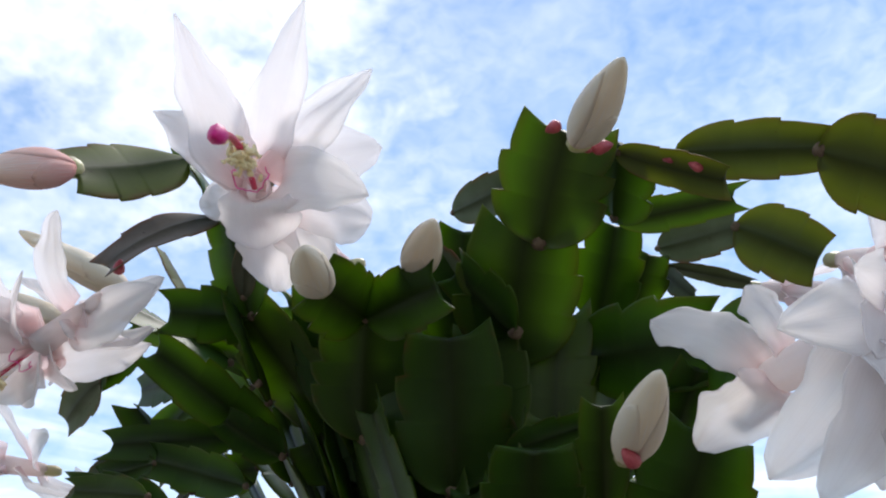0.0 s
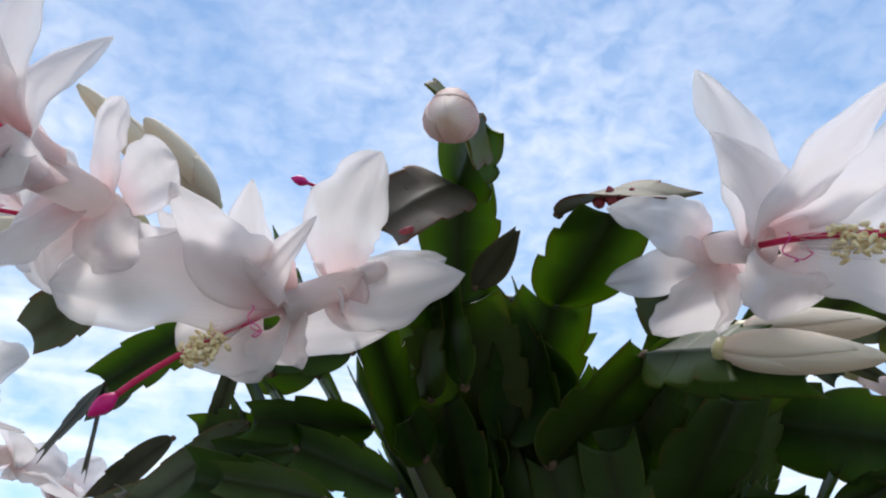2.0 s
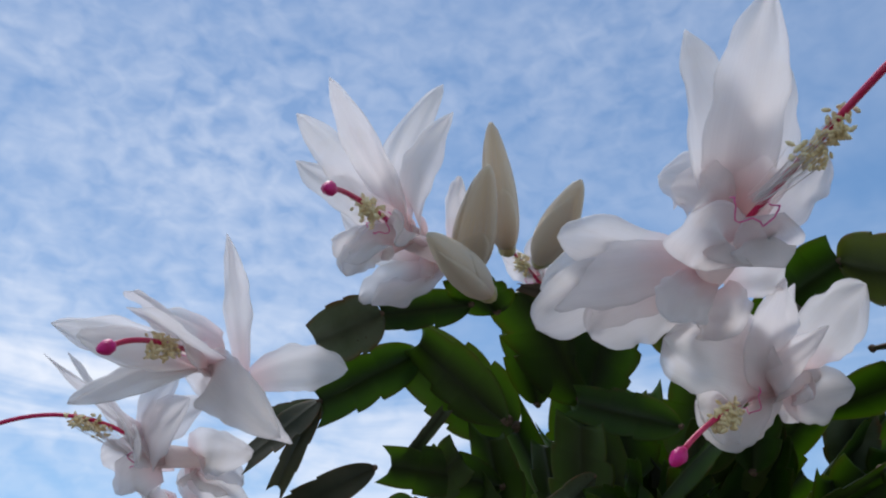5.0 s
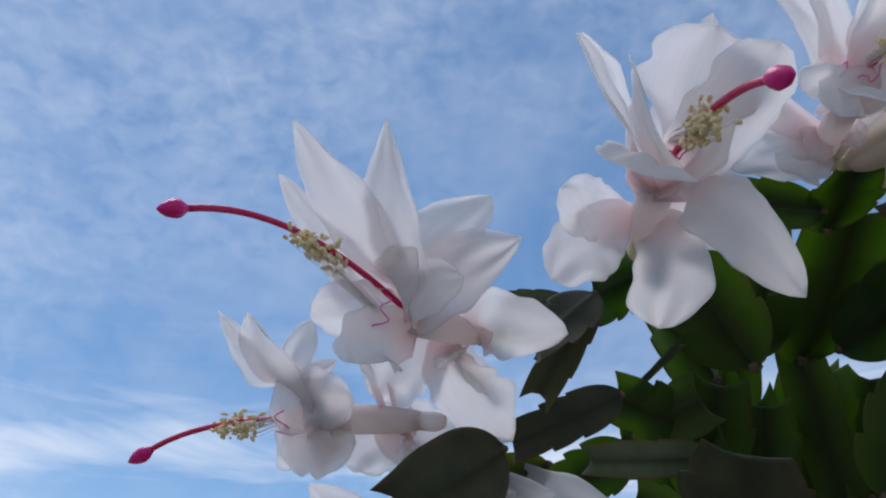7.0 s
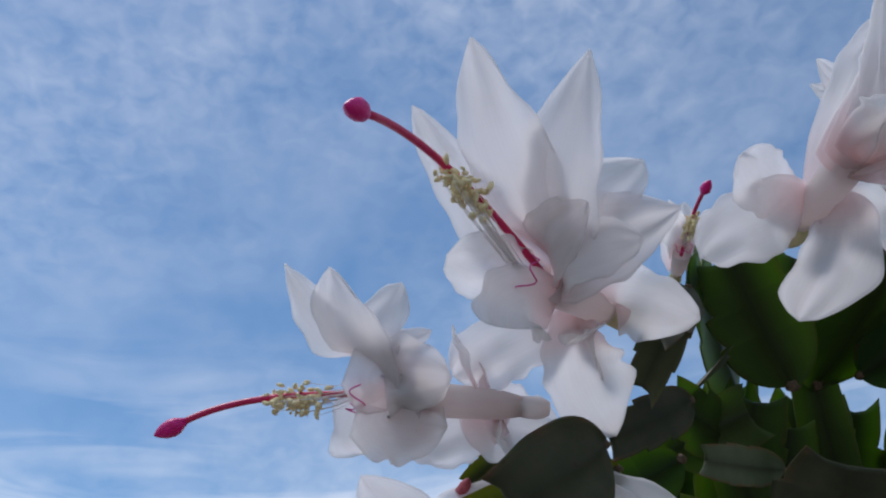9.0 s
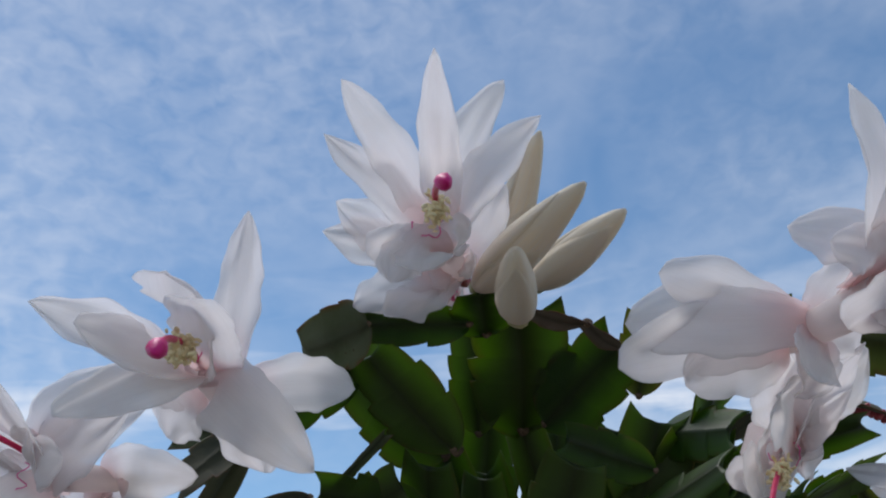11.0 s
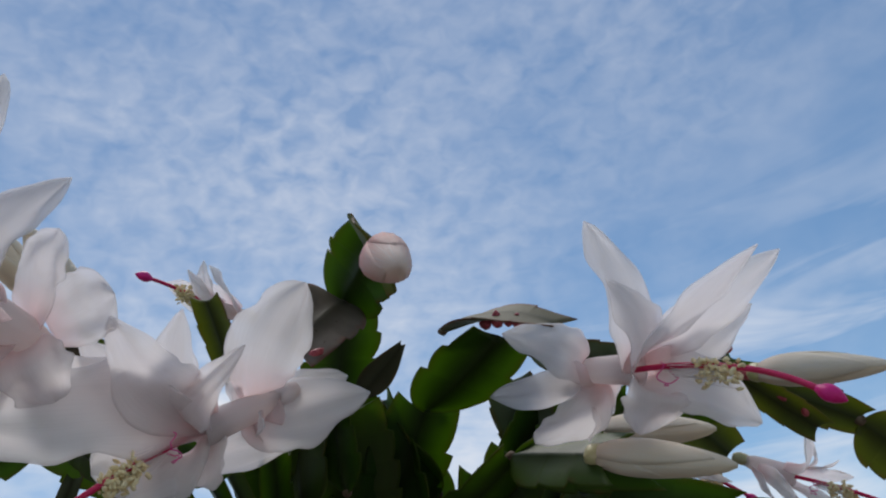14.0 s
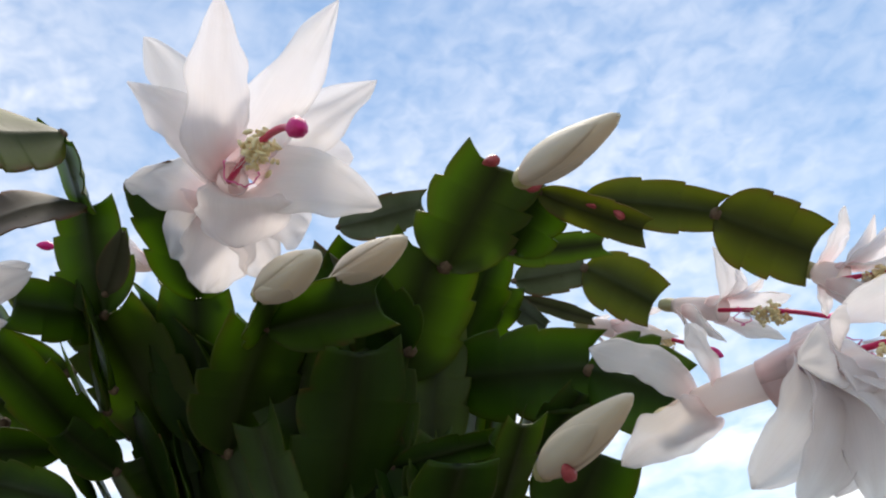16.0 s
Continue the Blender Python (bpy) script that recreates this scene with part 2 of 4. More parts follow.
def shell(rows, uvs):
    """A thin closed leaf from rows of (upper, lower) pairs: rows along, pairs across; uvs alike."""
    bm = bmesh.new()
    layer = bm.loops.layers.uv.new("UVMap")
    upper, lower, tag = [], [], {}
    for row, uv in zip(rows, uvs):
        a, b = [], []
        for (p, q), t in zip(row, uv):
            va, vb = bm.verts.new(p), bm.verts.new(q)
            tag[va], tag[vb] = t, t
            a.append(va), b.append(vb)
        upper.append(a), lower.append(b)

    def quad(*vs):
        f = bm.faces.new(vs)
        for loop in f.loops:
            loop[layer].uv = tag[loop.vert]

    n, m = len(rows), len(rows[0])
    for i in range(n - 1):
        for j in range(m - 1):
            quad(upper[i][j], upper[i + 1][j], upper[i + 1][j + 1], upper[i][j + 1])
            quad(lower[i][j], lower[i][j + 1], lower[i + 1][j + 1], lower[i + 1][j])
        quad(upper[i][0], lower[i][0], lower[i + 1][0], upper[i + 1][0])
        quad(upper[i][-1], upper[i + 1][-1], lower[i + 1][-1], lower[i][-1])
    for i in (0, n - 1):
        for j in range(m - 1):
            vs = (upper[i][j], upper[i][j + 1], lower[i][j + 1], lower[i][j])
            quad(*(vs if i == 0 else vs[::-1]))
    return bm


def segment(base, tip, width, face, bend=0.0, skin=None, teeth=2, oval=0.0):
    """One flat, toothed stem segment from its joint to its blunt, horned end. bend: arch towards its face, in parts of its length;
    oval: 0 for a blunt end, 1 for one that narrows to a point."""
    rnd = random.Random(round(1e4 * (base[0] + 3 * base[1] + 7 * base[2] + 5 * width)))
    base, tip = Vector(base), Vector(tip)
    length = (tip - base).length * 1.03
    half, thick = width / 2, min(0.0034, 0.12 * width)
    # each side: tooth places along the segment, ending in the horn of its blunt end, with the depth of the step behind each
    cuts, bite = [], 1.0 if skin in (None, BRONZE_SHADED) else 0.55
    for side in (0, 1):
        marks = [0.40 + 0.62 * (k + rnd.uniform(-0.12, 0.22)) / (teeth + 0.35) for k in range(teeth)]
        cuts.append([(0.0, 0.0)] + [(m, bite * rnd.uniform(0.11, 0.27)) for m in marks] + [(1.0, 0.0)])
    us = sorted({0.0, 0.02, 0.05, 0.09, 0.14, 0.20, *[k / 16 for k in range(4, 16)], 0.96, 1.0, *[m + d for c in cuts for m, _ in c[1:-1] for d in (-0.03, -0.008, 0.018, 0.045)]})
    lean, ripple, phase = rnd.uniform(-0.06, 0.06), rnd.uniform(0.04, 0.10), rnd.uniform(0, 6.28)
    blunt, horn = rnd.uniform(0.20, 0.38), [bite * (1 - oval) * rnd.uniform(0.03, 0.12) for side in (0, 1)]
    dish = rnd.uniform(0.05, 0.16)

    def margin(u, side):
        """Half width in parts of the whole, and how far its edge is drawn ahead there."""
        body = 0.10 + 0.90 * (1 - (1 - min(1.0, u / 0.46)) ** 2.3) ** 0.66
        body *= 1.0 - blunt * max(0.0, (u - 0.60) / 0.40) ** 1.7
        body *= 1.0 - 0.86 * oval * max(0.0, (u - 0.35) / 0.65) ** 1.8
        drawn = 0.0
        for (a, depth), (b, _) in zip(cuts[side], cuts[side][1:]):
            if a <= u - 0.012 <= b:
                f = (u - a) / (b - a)
                body *= 1.0 - depth * max(0.0, 1 - f) ** 2.1
            if b < 1.0:
                drawn += 0.030 * max(0.0, 1 - abs(u - b) / 0.035)
        return max(0.06, body), drawn

    vs = (-1, -0.94, -0.78, -0.5, -0.25, -0.08, 0, 0.08, 0.25, 0.5, 0.78, 0.94, 1)
    rows, uvs = [], []
    for u in us:
        row, uv = [], []
        for v in vs:
            side = 0 if v < 0 else 1
            w, drawn = margin(u, side)
            y = v * w * half + lean * half * math.sin(u * 3.1)
            end = max(0.0, (u - 0.86) / 0.14) ** 1.5
            ahead = end * (horn[side] * (0.15 + 0.85 * max(0.0, (abs(v) - 0.55) / 0.45) ** 1.3) * (1 if abs(v) > 0.5 else 0.2) - 0.05 * (1 - abs(v)))
            x = (u + ahead + drawn * max(0.0, abs(v) - 0.7) / 0.3) * length
            rise = bend * length * 4 * u * (1 - u) + half * dish * (v * v) + ripple * half * math.sin(7 * u + phase + 2 * v) * abs(v)
            t = thick * (0.20 + 0.55 * (1 - abs(v)) ** 0.7 + 0.55 * math.exp(-((v / 0.12) ** 2))) * (0.6 + 0.4 * min(1, u / 0.15)) * (1.0 - 0.4 * u)
            row.append(((x, y, rise + t / 2), (x, y, rise - t / 2)))
            uv.append((u, v))
        rows.append(row), uvs.append(uv)
    return part("segment", shell(rows, uvs), skin or GREEN, cactus, "", axes(base, tip - base, face))


def lathe(rings, sides, name, mat, parent, label="", lobes=0.0):
    """A closed body from rings of (centre, radius, across, along2): round sections along a path."""
    bm = bmesh.new()
    layer = bm.loops.layers.uv.new("UVMap")
    grid, tag = [], {}
    for i, (c, r, a, b) in enumerate(rings):
        ring = []
        for k in range(sides):
            g = 2 * math.pi * k / sides
            q = r * (1 + lobes * math.cos(3 * g + 2.2 * i / len(rings)))
            v = bm.verts.new(Vector(c) + a * (q * math.cos(g)) + b * (q * math.sin(g)))
            tag[v] = (i / (len(rings) - 1), 2 * k / sides - 1)
            ring.append(v)
        grid.append(ring)
    faces = []
    for i in range(len(grid) - 1):
        for k in range(sides):
            faces.append(bm.faces.new((grid[i][k], grid[i][(k + 1) % sides], grid[i + 1][(k + 1) % sides], grid[i + 1][k])))
    faces.append(bm.faces.new(grid[0][::-1]))
    faces.append(bm.faces.new(grid[-1]))
    for f in faces:
        for loop in f.loops:
            loop[layer].uv = tag[loop.vert]
    return part(name, bm, mat, parent, label)


def curve_points(a, b, c, n):
    """n + 1 points on the smooth arc from a towards b to c."""
    a, b, c = Vector(a), Vector(b), Vector(c)
    return [a * (1 - t) ** 2 + b * 2 * t * (1 - t) + c * t * t for t in (k / n for k in range(n + 1))]


def rings_along(points, radii):
    rings = []
    side = None
    for i, p in enumerate(points):
        d = (points[min(i + 1, len(points) - 1)] - points[max(i - 1, 0)]).normalized()
        side = d.orthogonal().normalized() if side is None else (side - d * d.dot(side)).normalized()
        rings.append((p, radii[i], side, d.cross(side)))
    return rings


def petal(root, end, width, out, curl, parent, blunt=0.0, axis=None, pull=None, facing=None):
    """One soft petal from its root to its pointed end, wrapped round the blossom's axis (a point and a way).
    out: the way its back faces; curl: how far it bows that way; blunt: 0 pointed to 1 round-ended;
    pull: the point towards which its line sets out; facing: the way its open face looks, for a petal that lies flat."""
    root, end, out = Vector(root), Vector(end), Vector(out).normalized()
    rnd = random.Random(round(1e5 * (root[0] + 2 * end[0] + 3 * end[1] + 5 * end[2])))
    m = axes(root, end - root, out)
    back = m.inverted()
    length = (end - root).length
    pull = (root + end) / 2 if pull is None else Vector(pull)
    pull = pull + out * curl * length * 2
    foot, spine = Vector(axis[0]), Vector(axis[1]).normalized()
    n, vs = 30, (-1, -0.9, -0.75, -0.58, -0.4, -0.2, 0.0, 0.2, 0.4, 0.58, 0.75, 0.9, 1)
    sway = rnd.uniform(-0.12, 0.12)
    crest = rnd.uniform(0.42, 0.56) + 0.16 * blunt
    full, taper = 1.95 + 0.9 * blunt, 0.74 * rnd.uniform(0.8, 1.25) * (1 - 0.42 * blunt)
    mucro = rnd.uniform(0.02, 0.05)
    phase, ruffle, fold = rnd.uniform(0, 6.28), rnd.uniform(0.10, 0.22), rnd.uniform(-0.12, 0.12)
    hook, pleat, seed = rnd.uniform(-0.08, 0.12), rnd.uniform(0.02, 0.06), rnd.uniform(0, 50)
    keel = rnd.uniform(0.06, 0.20)
    line = curve_points(root, pull, end, n)
    rows, uvs, last = [], [], out
    for i in range(n + 1):
        u = i / n
        s = max(0.0, (u - crest) / (1 - crest))
        shape = 0.55 + 0.45 * math.sin(min(1, u / crest) * math.pi / 2) if u < crest else max(0.02, max(0.0, 1 - s ** full) ** taper - mucro * s)
        c = line[i]
        ahead = (line[min(i + 1, n)] - line[max(i - 1, 0)]).normalized()
        off = c - foot
        hub = foot + spine * off.dot(spine)
        arm = c - hub
        r = max(arm.length, 0.0012)
        around = spine.cross(arm).normalized()
        face = around.cross(ahead).normalized()
        if facing is not None:
            face = Vector(facing) - ahead * ahead.dot(Vector(facing))
            face.normalize()
            around, r = ahead.cross(face), 0.5
            arm, hub = face * -r, c + face * r
        elif face.dot(last) < 0:
            face = -face
        last = face
        w = width / 2 * shape
        row, uv = [], []
        for v in vs:
            crinkle = noise.noise(Vector((u * 3.2, v * 1.6, seed)))
            frill = noise.noise(Vector((u * 4.5, v * 2.5 + 7, seed)))
            nick = noise.noise(Vector((u * 7.5, 3 * round(v), seed + 9))) * max(0.0, abs(v) - 0.6)
            y = v * w * (1 + 0.26 * frill * u + 0.85 * nick * u) + sway * length * math.sin(math.pi * u) * 0.5
            turn = max(-1.25, min(1.25, y / (r * (1.0 + 0.9 * u))))
            wrapped = hub + arm * math.cos(turn) + around * r * math.sin(turn)
            rest = y - r * math.sin(turn)
            p = wrapped + around * rest * 0.92
            soft = min(w, 0.0055)
            lift = ruffle * soft * math.sin(5 * u + 2.2 * v + phase) * abs(v) * u
            lift += 0.36 * soft * crinkle * min(1, 1.6 * u) + 0.30 * soft * frill * abs(v) * u
            lift += pleat * soft * math.sin(8 * v + phase) * math.sin(math.pi * u) + fold * w * v * u
            lift -= keel * w * (1 - abs(v)) ** 1.5 * math.sin(math.pi * min(1, u * 1.1)) * 0.6
            lift += hook * length * max(0.0, (u - 0.6) / 0.4) ** 2 * 0.5
            t = 0.00016 + 0.0003 * (1 - abs(v)) * (1 - u)
            row.append((back @ (p + face * (lift + t)), back @ (p + face * (lift - t))))
            uv.append((u, v))
        rows.append(row), uvs.append(uv)
    return part("petal", shell(rows, uvs), PETAL, parent, "", m)


def flower(base, throat, stigma, up, rear, front, label, tube=0.0042, dangle=0.003, wrap=None, seat=None):
    """An open blossom: a blushed tube from base to throat, petals swept back from its waist and forward from its mouth,
    a brush of stamens, and a long style with a club-shaped end."""
    base, throat, stigma, up = Vector(base), Vector(throat), Vector(stigma), Vector(up)
    axis = throat - base
    mid = base + axis * 0.5
    frame_of = axes(base, axis, up).to_3x3()
    side_a, side_b = frame_of @ Vector((0, 1, 0)), frame_of @ Vector((0, 0, 1))
    steps = ((0.0, 0.55), (0.10, 0.80), (0.22, 0.92), (0.35, 0.98), (0.50, 1.05), (0.58, 1.08), (0.64, 1.10), (0.66, 1.08), (0.65, 1.0), (0.60, 0.9), (0.54, 0.8), (0.46, 0.6), (0.44, 0.15))
    bloom = lathe([(base + axis * at, tube * r, side_a, side_b) for at, r in steps], 18, "flower", TUBE, cactus, label, 0.04)
    back = base - axis.normalized() * 0.006
    lathe(rings_along(curve_points(back, (back + base) / 2, base + axis * 0.08, 5), [0.0016, 0.0024, 0.0028, 0.0028, 0.0026, 0.0024]), 10, "ovary", seat or OVARY, bloom, "swollen ovary", 0.08)
    ahead = axis.normalized()
    for tips, at, root_r in ((rear, 0.13, 0.85), (front, 0.50, 1.10)):
        for k, spec in enumerate(tips):
            tip, w, curl = Vector(spec[0]), spec[1], spec[2]
            root = base + axis * (at + 0.07 * (k % 3))
            way = tip - root
            side = way - ahead * way.dot(ahead)
            side = side.normalized() if side.length > 1e-5 else up
            root = root + side * tube * (root_r + 0.06 * (k % 4))
            along, across = (tip - root).dot(ahead), (tip - root).dot(side)
            out = side * max(0.2, along / way.length) - ahead * max(0.0, across / way.length)
            if at > 0.4:
                pull = base + axis * 1.0 + side * max(1.5 * tube, 0.26 * across)
            else:
                pull = root + ahead * (0.10 * way.length + 0.3 * max(0.0, along)) + side * 0.50 * across
            petal(root, tip, w, out, curl, bloom, spec[3] if len(spec) > 3 else 0.0, facing=spec[4] if len(spec) > 4 else None, axis=(base, ahead) if wrap is None or at < 0.4 else (base + axis * 0.9, Vector(wrap)), pull=pull)
    # style and stigma
    start = base + axis * 0.60
    bowed = start.lerp(stigma, 0.5) + (up * dangle if isinstance(dangle, float) else Vector(dangle)) + axis * 0.25
    line = curve_points(start, bowed, stigma, 16)
    lathe(rings_along(line, [0.00085] * 17), 8, "style", STYLE, bloom, "long crimson style")
    tip_way = (line[-1] - line[-3]).normalized()
    knob = [stigma + tip_way * d for d in (-0.001, 0.000, 0.001, 0.0025, 0.0045, 0.006, 0.007)]
    lathe(rings_along(knob, [0.0009, 0.0014, 0.0020, 0.0023, 0.0019, 0.0011, 0.0003]), 10, "stigma", MAGENTA, bloom, "magenta club-shaped stigma", 0.06)
    # stamens
    rnd = random.Random(round(1e4 * (base[0] + base[1])))
    threads, heads = bmesh.new(), bmesh.new()
    lt = threads.loops.layers.uv.new("UVMap")
    for k in range(108):
        off = Vector((rnd.gauss(0, 1), rnd.gauss(0, 1), rnd.gauss(0, 1))) * 0.0015
        at = rnd.uniform(0.32, 0.52) * 16
        end = line[int(at)].lerp(line[int(at) + 1], at % 1) + off - up * rnd.uniform(0.0, 0.003)
        if k % 3 == 0:
            root = base + axis * 0.92 + off * 0.5
            pts = curve_points(root, root.lerp(end, 0.5) - up * 0.001, end, 5)
            last = None
            for c, r, a, b in rings_along(pts, [0.00008] * 6):
                ring = [threads.verts.new(c + a * r * math.cos(g) + b * r * math.sin(g)) for g in (0, 2.09, 4.19)]
                if last:
                    for j in range(3):
                        f = threads.faces.new((last[j], last[(j + 1) % 3], ring[(j + 1) % 3], ring[j]))
                        for loop in f.loops:
                            loop[lt].uv = (1.0, 0.0)
                last = ring
        m = Matrix.LocRotScale(end, Euler((rnd.uniform(0, 6), rnd.uniform(0, 6), rnd.uniform(0, 6))), Vector((0.0006, 0.0006, 0.0013)) * rnd.uniform(0.7, 1.3))
        bmesh.ops.create_icosphere(heads, subdivisions=1, radius=1.0, matrix=m)
    part("stamen_brush", threads, FILAMENT, bloom, "fine white filaments")
    part("pollen_tuft", heads, ANTHER, bloom, "pale yellow anthers dusted with pollen")
    turned = axes(throat, axis, up).to_3x3()
    ringpts = []
    for k in range(22):
        g, out_r, lift = k * 0.19 - 3.4, tube * rnd.uniform(0.98, 1.14), 0.90 + 0.06 * math.sin(k * 0.9) * rnd.uniform(0.4, 1.0)
        ringpts.append(base + axis * lift + (turned @ Vector((0, math.cos(g), math.sin(g)))) * out_r)
    lathe(rings_along(ringpts, [0.00019] * 22), 6, "throat_ring", NECTAR, bloom, "magenta ring in the throat")
    return bloom


def bud(base, tip, width, skin=None, label=""):
    """A closed bud: a plump spindle of overlapping petals with a pointed end, on a small swollen foot."""
    base, tip = Vector(base), Vector(tip)
    axis = tip - base
    path = curve_points(base, base.lerp(tip, 0.5), tip, 16)
    prof = (0.50, 0.70, 0.84, 0.93, 0.98, 1.0, 1.0, 0.985, 0.95, 0.90, 0.835, 0.76, 0.675, 0.58, 0.47, 0.34, 0.11)
    body = lathe(rings_along(path, [width / 2 * p for p in prof]), 18, "bud", skin or BUD, cactus, label, 0.055)
    rnd = random.Random(round(1e4 * (tip[0] + tip[1] * 3)))
    rings = rings_along(path, [width / 2 * p for p in prof])
    turn = rnd.uniform(0, 6.28)
    for k in range(3):
        reach, g0, span = (9, 12, 14)[k], turn + k * 2.2, rnd.uniform(0.9, 1.2)
        rows, uvs = [], []
        for i in range(reach + 1):
            c, r, a, b = rings[i]
            u = i / reach
            half = span * (1 - u ** 3) ** 0.7 + 0.04
            row, uv = [], []
            for v in (-1, -0.7, -0.35, 0, 0.35, 0.7, 1):
                g = g0 + v * half + 0.35 * u
                way = a * math.cos(g) + b * math.sin(g)
                q = r * (1.003 + 0.012 * (1 - v * v) + 0.055 * math.cos(3 * g + 2.2 * i / 17)) + 0.00004 * k
                row.append((c + way * (q + 0.00004), c + way * (r * 0.94)))
                uv.append((i / 16, v))
            rows.append(row), uvs.append(uv)
        part("sepal", shell(rows, uvs), skin or BUD, body)
    foot = base - axis.normalized() * 0.004
    lathe(rings_along(curve_points(foot, base.lerp(foot, 0.5), base + axis * 0.10, 5), [0.0018, 0.0030, 0.0036, 0.0036, 0.0034, 0.0026]), 10, "ovary", OVARY, body, "green-pink swollen ovary", 0.08)
    return body


def bead(place, size, label="ruby-red budding tip"):
    """A tiny new bud at a segment's end."""
    p = Vector(place)
    rnd = random.Random(round(1e4 * (p[0] + p[1])))
    d = Vector((rnd.uniform(-1, 1), rnd.uniform(-1, 1), rnd.uniform(0.2, 1))).normalized()
    pts = [p + d * size * s for s in (-0.5, -0.3, 0, 0.4, 0.8, 1.0)]
    return lathe(rings_along(pts, [size * s for s in (0.15, 0.4, 0.5, 0.42, 0.22, 0.03)]), 8, "young_bud", RUBY, cactus, label, 0.06)


def joint(place, size=0.0022):
    p = Vector(place)
    pts = [p + Vector((0, 0, size * s)) for s in (-0.9, -0.5, 0, 0.5, 0.9)]
    return lathe(rings_along(pts, [size * s for s in (0.3, 0.8, 1.0, 0.8, 0.3)]), 8, "joint", CORK, cactus, "", 0.15)


# ---- ground and pot ----
bm = bmesh.new()
bmesh.ops.create_grid(bm, x_segments=40, y_segments=40, size=2500)
ground = part("ground", bm, PAVING, None)
tagged(ground, "grey bare stone ground under the flower pot", "ground", kind="structure")

TRUNK = Vector((-0.098, -0.112, 0))


def flower_pot():
    prof = ((0.055, 0.002), (0.058, 0.004), (0.074, 0.100), (0.080, 0.102), (0.083, 0.106), (0.083, 0.128), (0.081, 0.130), (0.076, 0.130), (0.074, 0.126), (0.070, 0.040), (0.001, 0.038))
    bm = bmesh.new()
    rings = [[bm.verts.new((r * math.cos(2 * math.pi * k / 40), r * math.sin(2 * math.pi * k / 40), z)) for k in range(40)] for r, z in prof]
    for a, b in zip(rings, rings[1:]):
        for k in range(40):
            bm.faces.new((a[k], a[(k + 1) % 40], b[(k + 1) % 40], b[k]))
    bm.faces.new(rings[0][::-1])
    pot = part("flower_pot", bm, CLAY, None)
    pot.location = TRUNK
    tagged(pot, "round terracotta flower pot standing on the stone ground", "flower pot")
    bm = bmesh.new()
    bmesh.ops.create_circle(bm, cap_ends=True, segments=40, radius=0.0735)
    bmesh.ops.subdivide_edges(bm, edges=bm.edges[:], cuts=1, use_grid_fill=True)
    bmesh.ops.triangulate(bm, faces=bm.faces[:])
    bmesh.ops.extrude_face_region(bm, geom=bm.faces[:])
    for v in bm.verts[len(bm.verts) // 2:]:
        v.co.z -= 0.03
    soil = part("soil", bm, SOIL, pot, "dark crumbly potting soil")
    soil.location = (0, 0, 0.120)
    return pot


flower_pot()
cactus = new("holiday_cactus")
cactus.location = TRUNK + Vector((0, 0, 0.12))
tagged(cactus, "flowering holiday cactus with toothed green segments and white blossoms", "cactus")

# old stem segments that carry the crown
core = random.Random(5)
for k in range(95):
    turn, level = k * 2.4, k % 5
    low = TRUNK + Vector((math.cos(turn), math.sin(turn), 0)) * core.uniform(0.006, 0.014 + 0.012 * level) + Vector((0, 0, 0.122 + 0.030 * level))
    lean = core.uniform(0.15, 0.55) * (0.5 + 0.8 * level / 4)
    high = low + Vector((math.cos(turn) * lean, math.sin(turn) * lean, 1)).normalized() * core.uniform(0.038, 0.048)
    segment(low, high, core.uniform(0.023, 0.032), (math.cos(turn + core.uniform(-0.7, 0.7)), math.sin(turn), core.uniform(-0.5, 0.2)))

# shaded inner segments between the core and the outer branches
for k in range(50):
    turn = core.uniform(-2.6, 2.9)
    low = Vector((-0.145 + core.uniform(-0.030, 0.045), -0.088 + core.uniform(-0.022, 0.034), core.uniform(0.228, 0.266)))
    lean = core.uniform(0.1, 0.7)
    high = low + Vector((-abs(math.cos(turn)) * lean, math.sin(turn) * lean, 1)).normalized() * core.uniform(0.032, 0.042)
    segment(low, high, core.uniform(0.024, 0.033), (-0.8 + core.uniform(-0.5, 0.8), core.uniform(-0.7, 0.3), core.uniform(-0.5, -0.1)))

segment((-0.0989, -0.1215, 0.1250), (-0.1002, -0.1363, 0.2017), 0.0220, (-0.55, 0.82, 0.15))
segment((-0.1002, -0.1363, 0.2017), (-0.1015, -0.1500, 0.2725), 0.0220, (-0.55, 0.82, 0.15))
segment((-0.1125, -0.1168, 0.1250), (-0.1351, -0.1243, 0.1925), 0.0220, (0.68, 0.66, 0.30))
segment((-0.1351, -0.1243, 0.1925), (-0.1559, -0.1312, 0.2548), 0.0220, (0.68, 0.66, 0.30))
segment((-0.1042, -0.1189, 0.1250), (-0.1138, -0.1298, 0.1800), 0.0220, (0.85, 0.47, 0.24))
segment((-0.1138, -0.1298, 0.1800), (-0.1226, -0.1398, 0.2307), 0.0220, (0.85, 0.47, 0.24))
segment((-0.0927, -0.1190, 0.1250), (-0.0845, -0.1299, 0.2039), 0.0220, (-0.83, 0.54, 0.16))
segment((-0.0845, -0.1299, 0.2039), (-0.0769, -0.1400, 0.2768), 0.0220, (-0.83, 0.54, 0.16))
segment((-0.0919, -0.1234, 0.1250), (-0.0823, -0.1412, 0.1731), 0.0220, (-0.70, 0.61, 0.37))
segment((-0.0823, -0.1412, 0.1731), (-0.0735, -0.1576, 0.2174), 0.0220, (-0.70, 0.61, 0.37))
segment((-0.0973, -0.1209, 0.1250), (-0.0961, -0.1348, 0.1678), 0.0220, (-0.37, 0.88, 0.30))
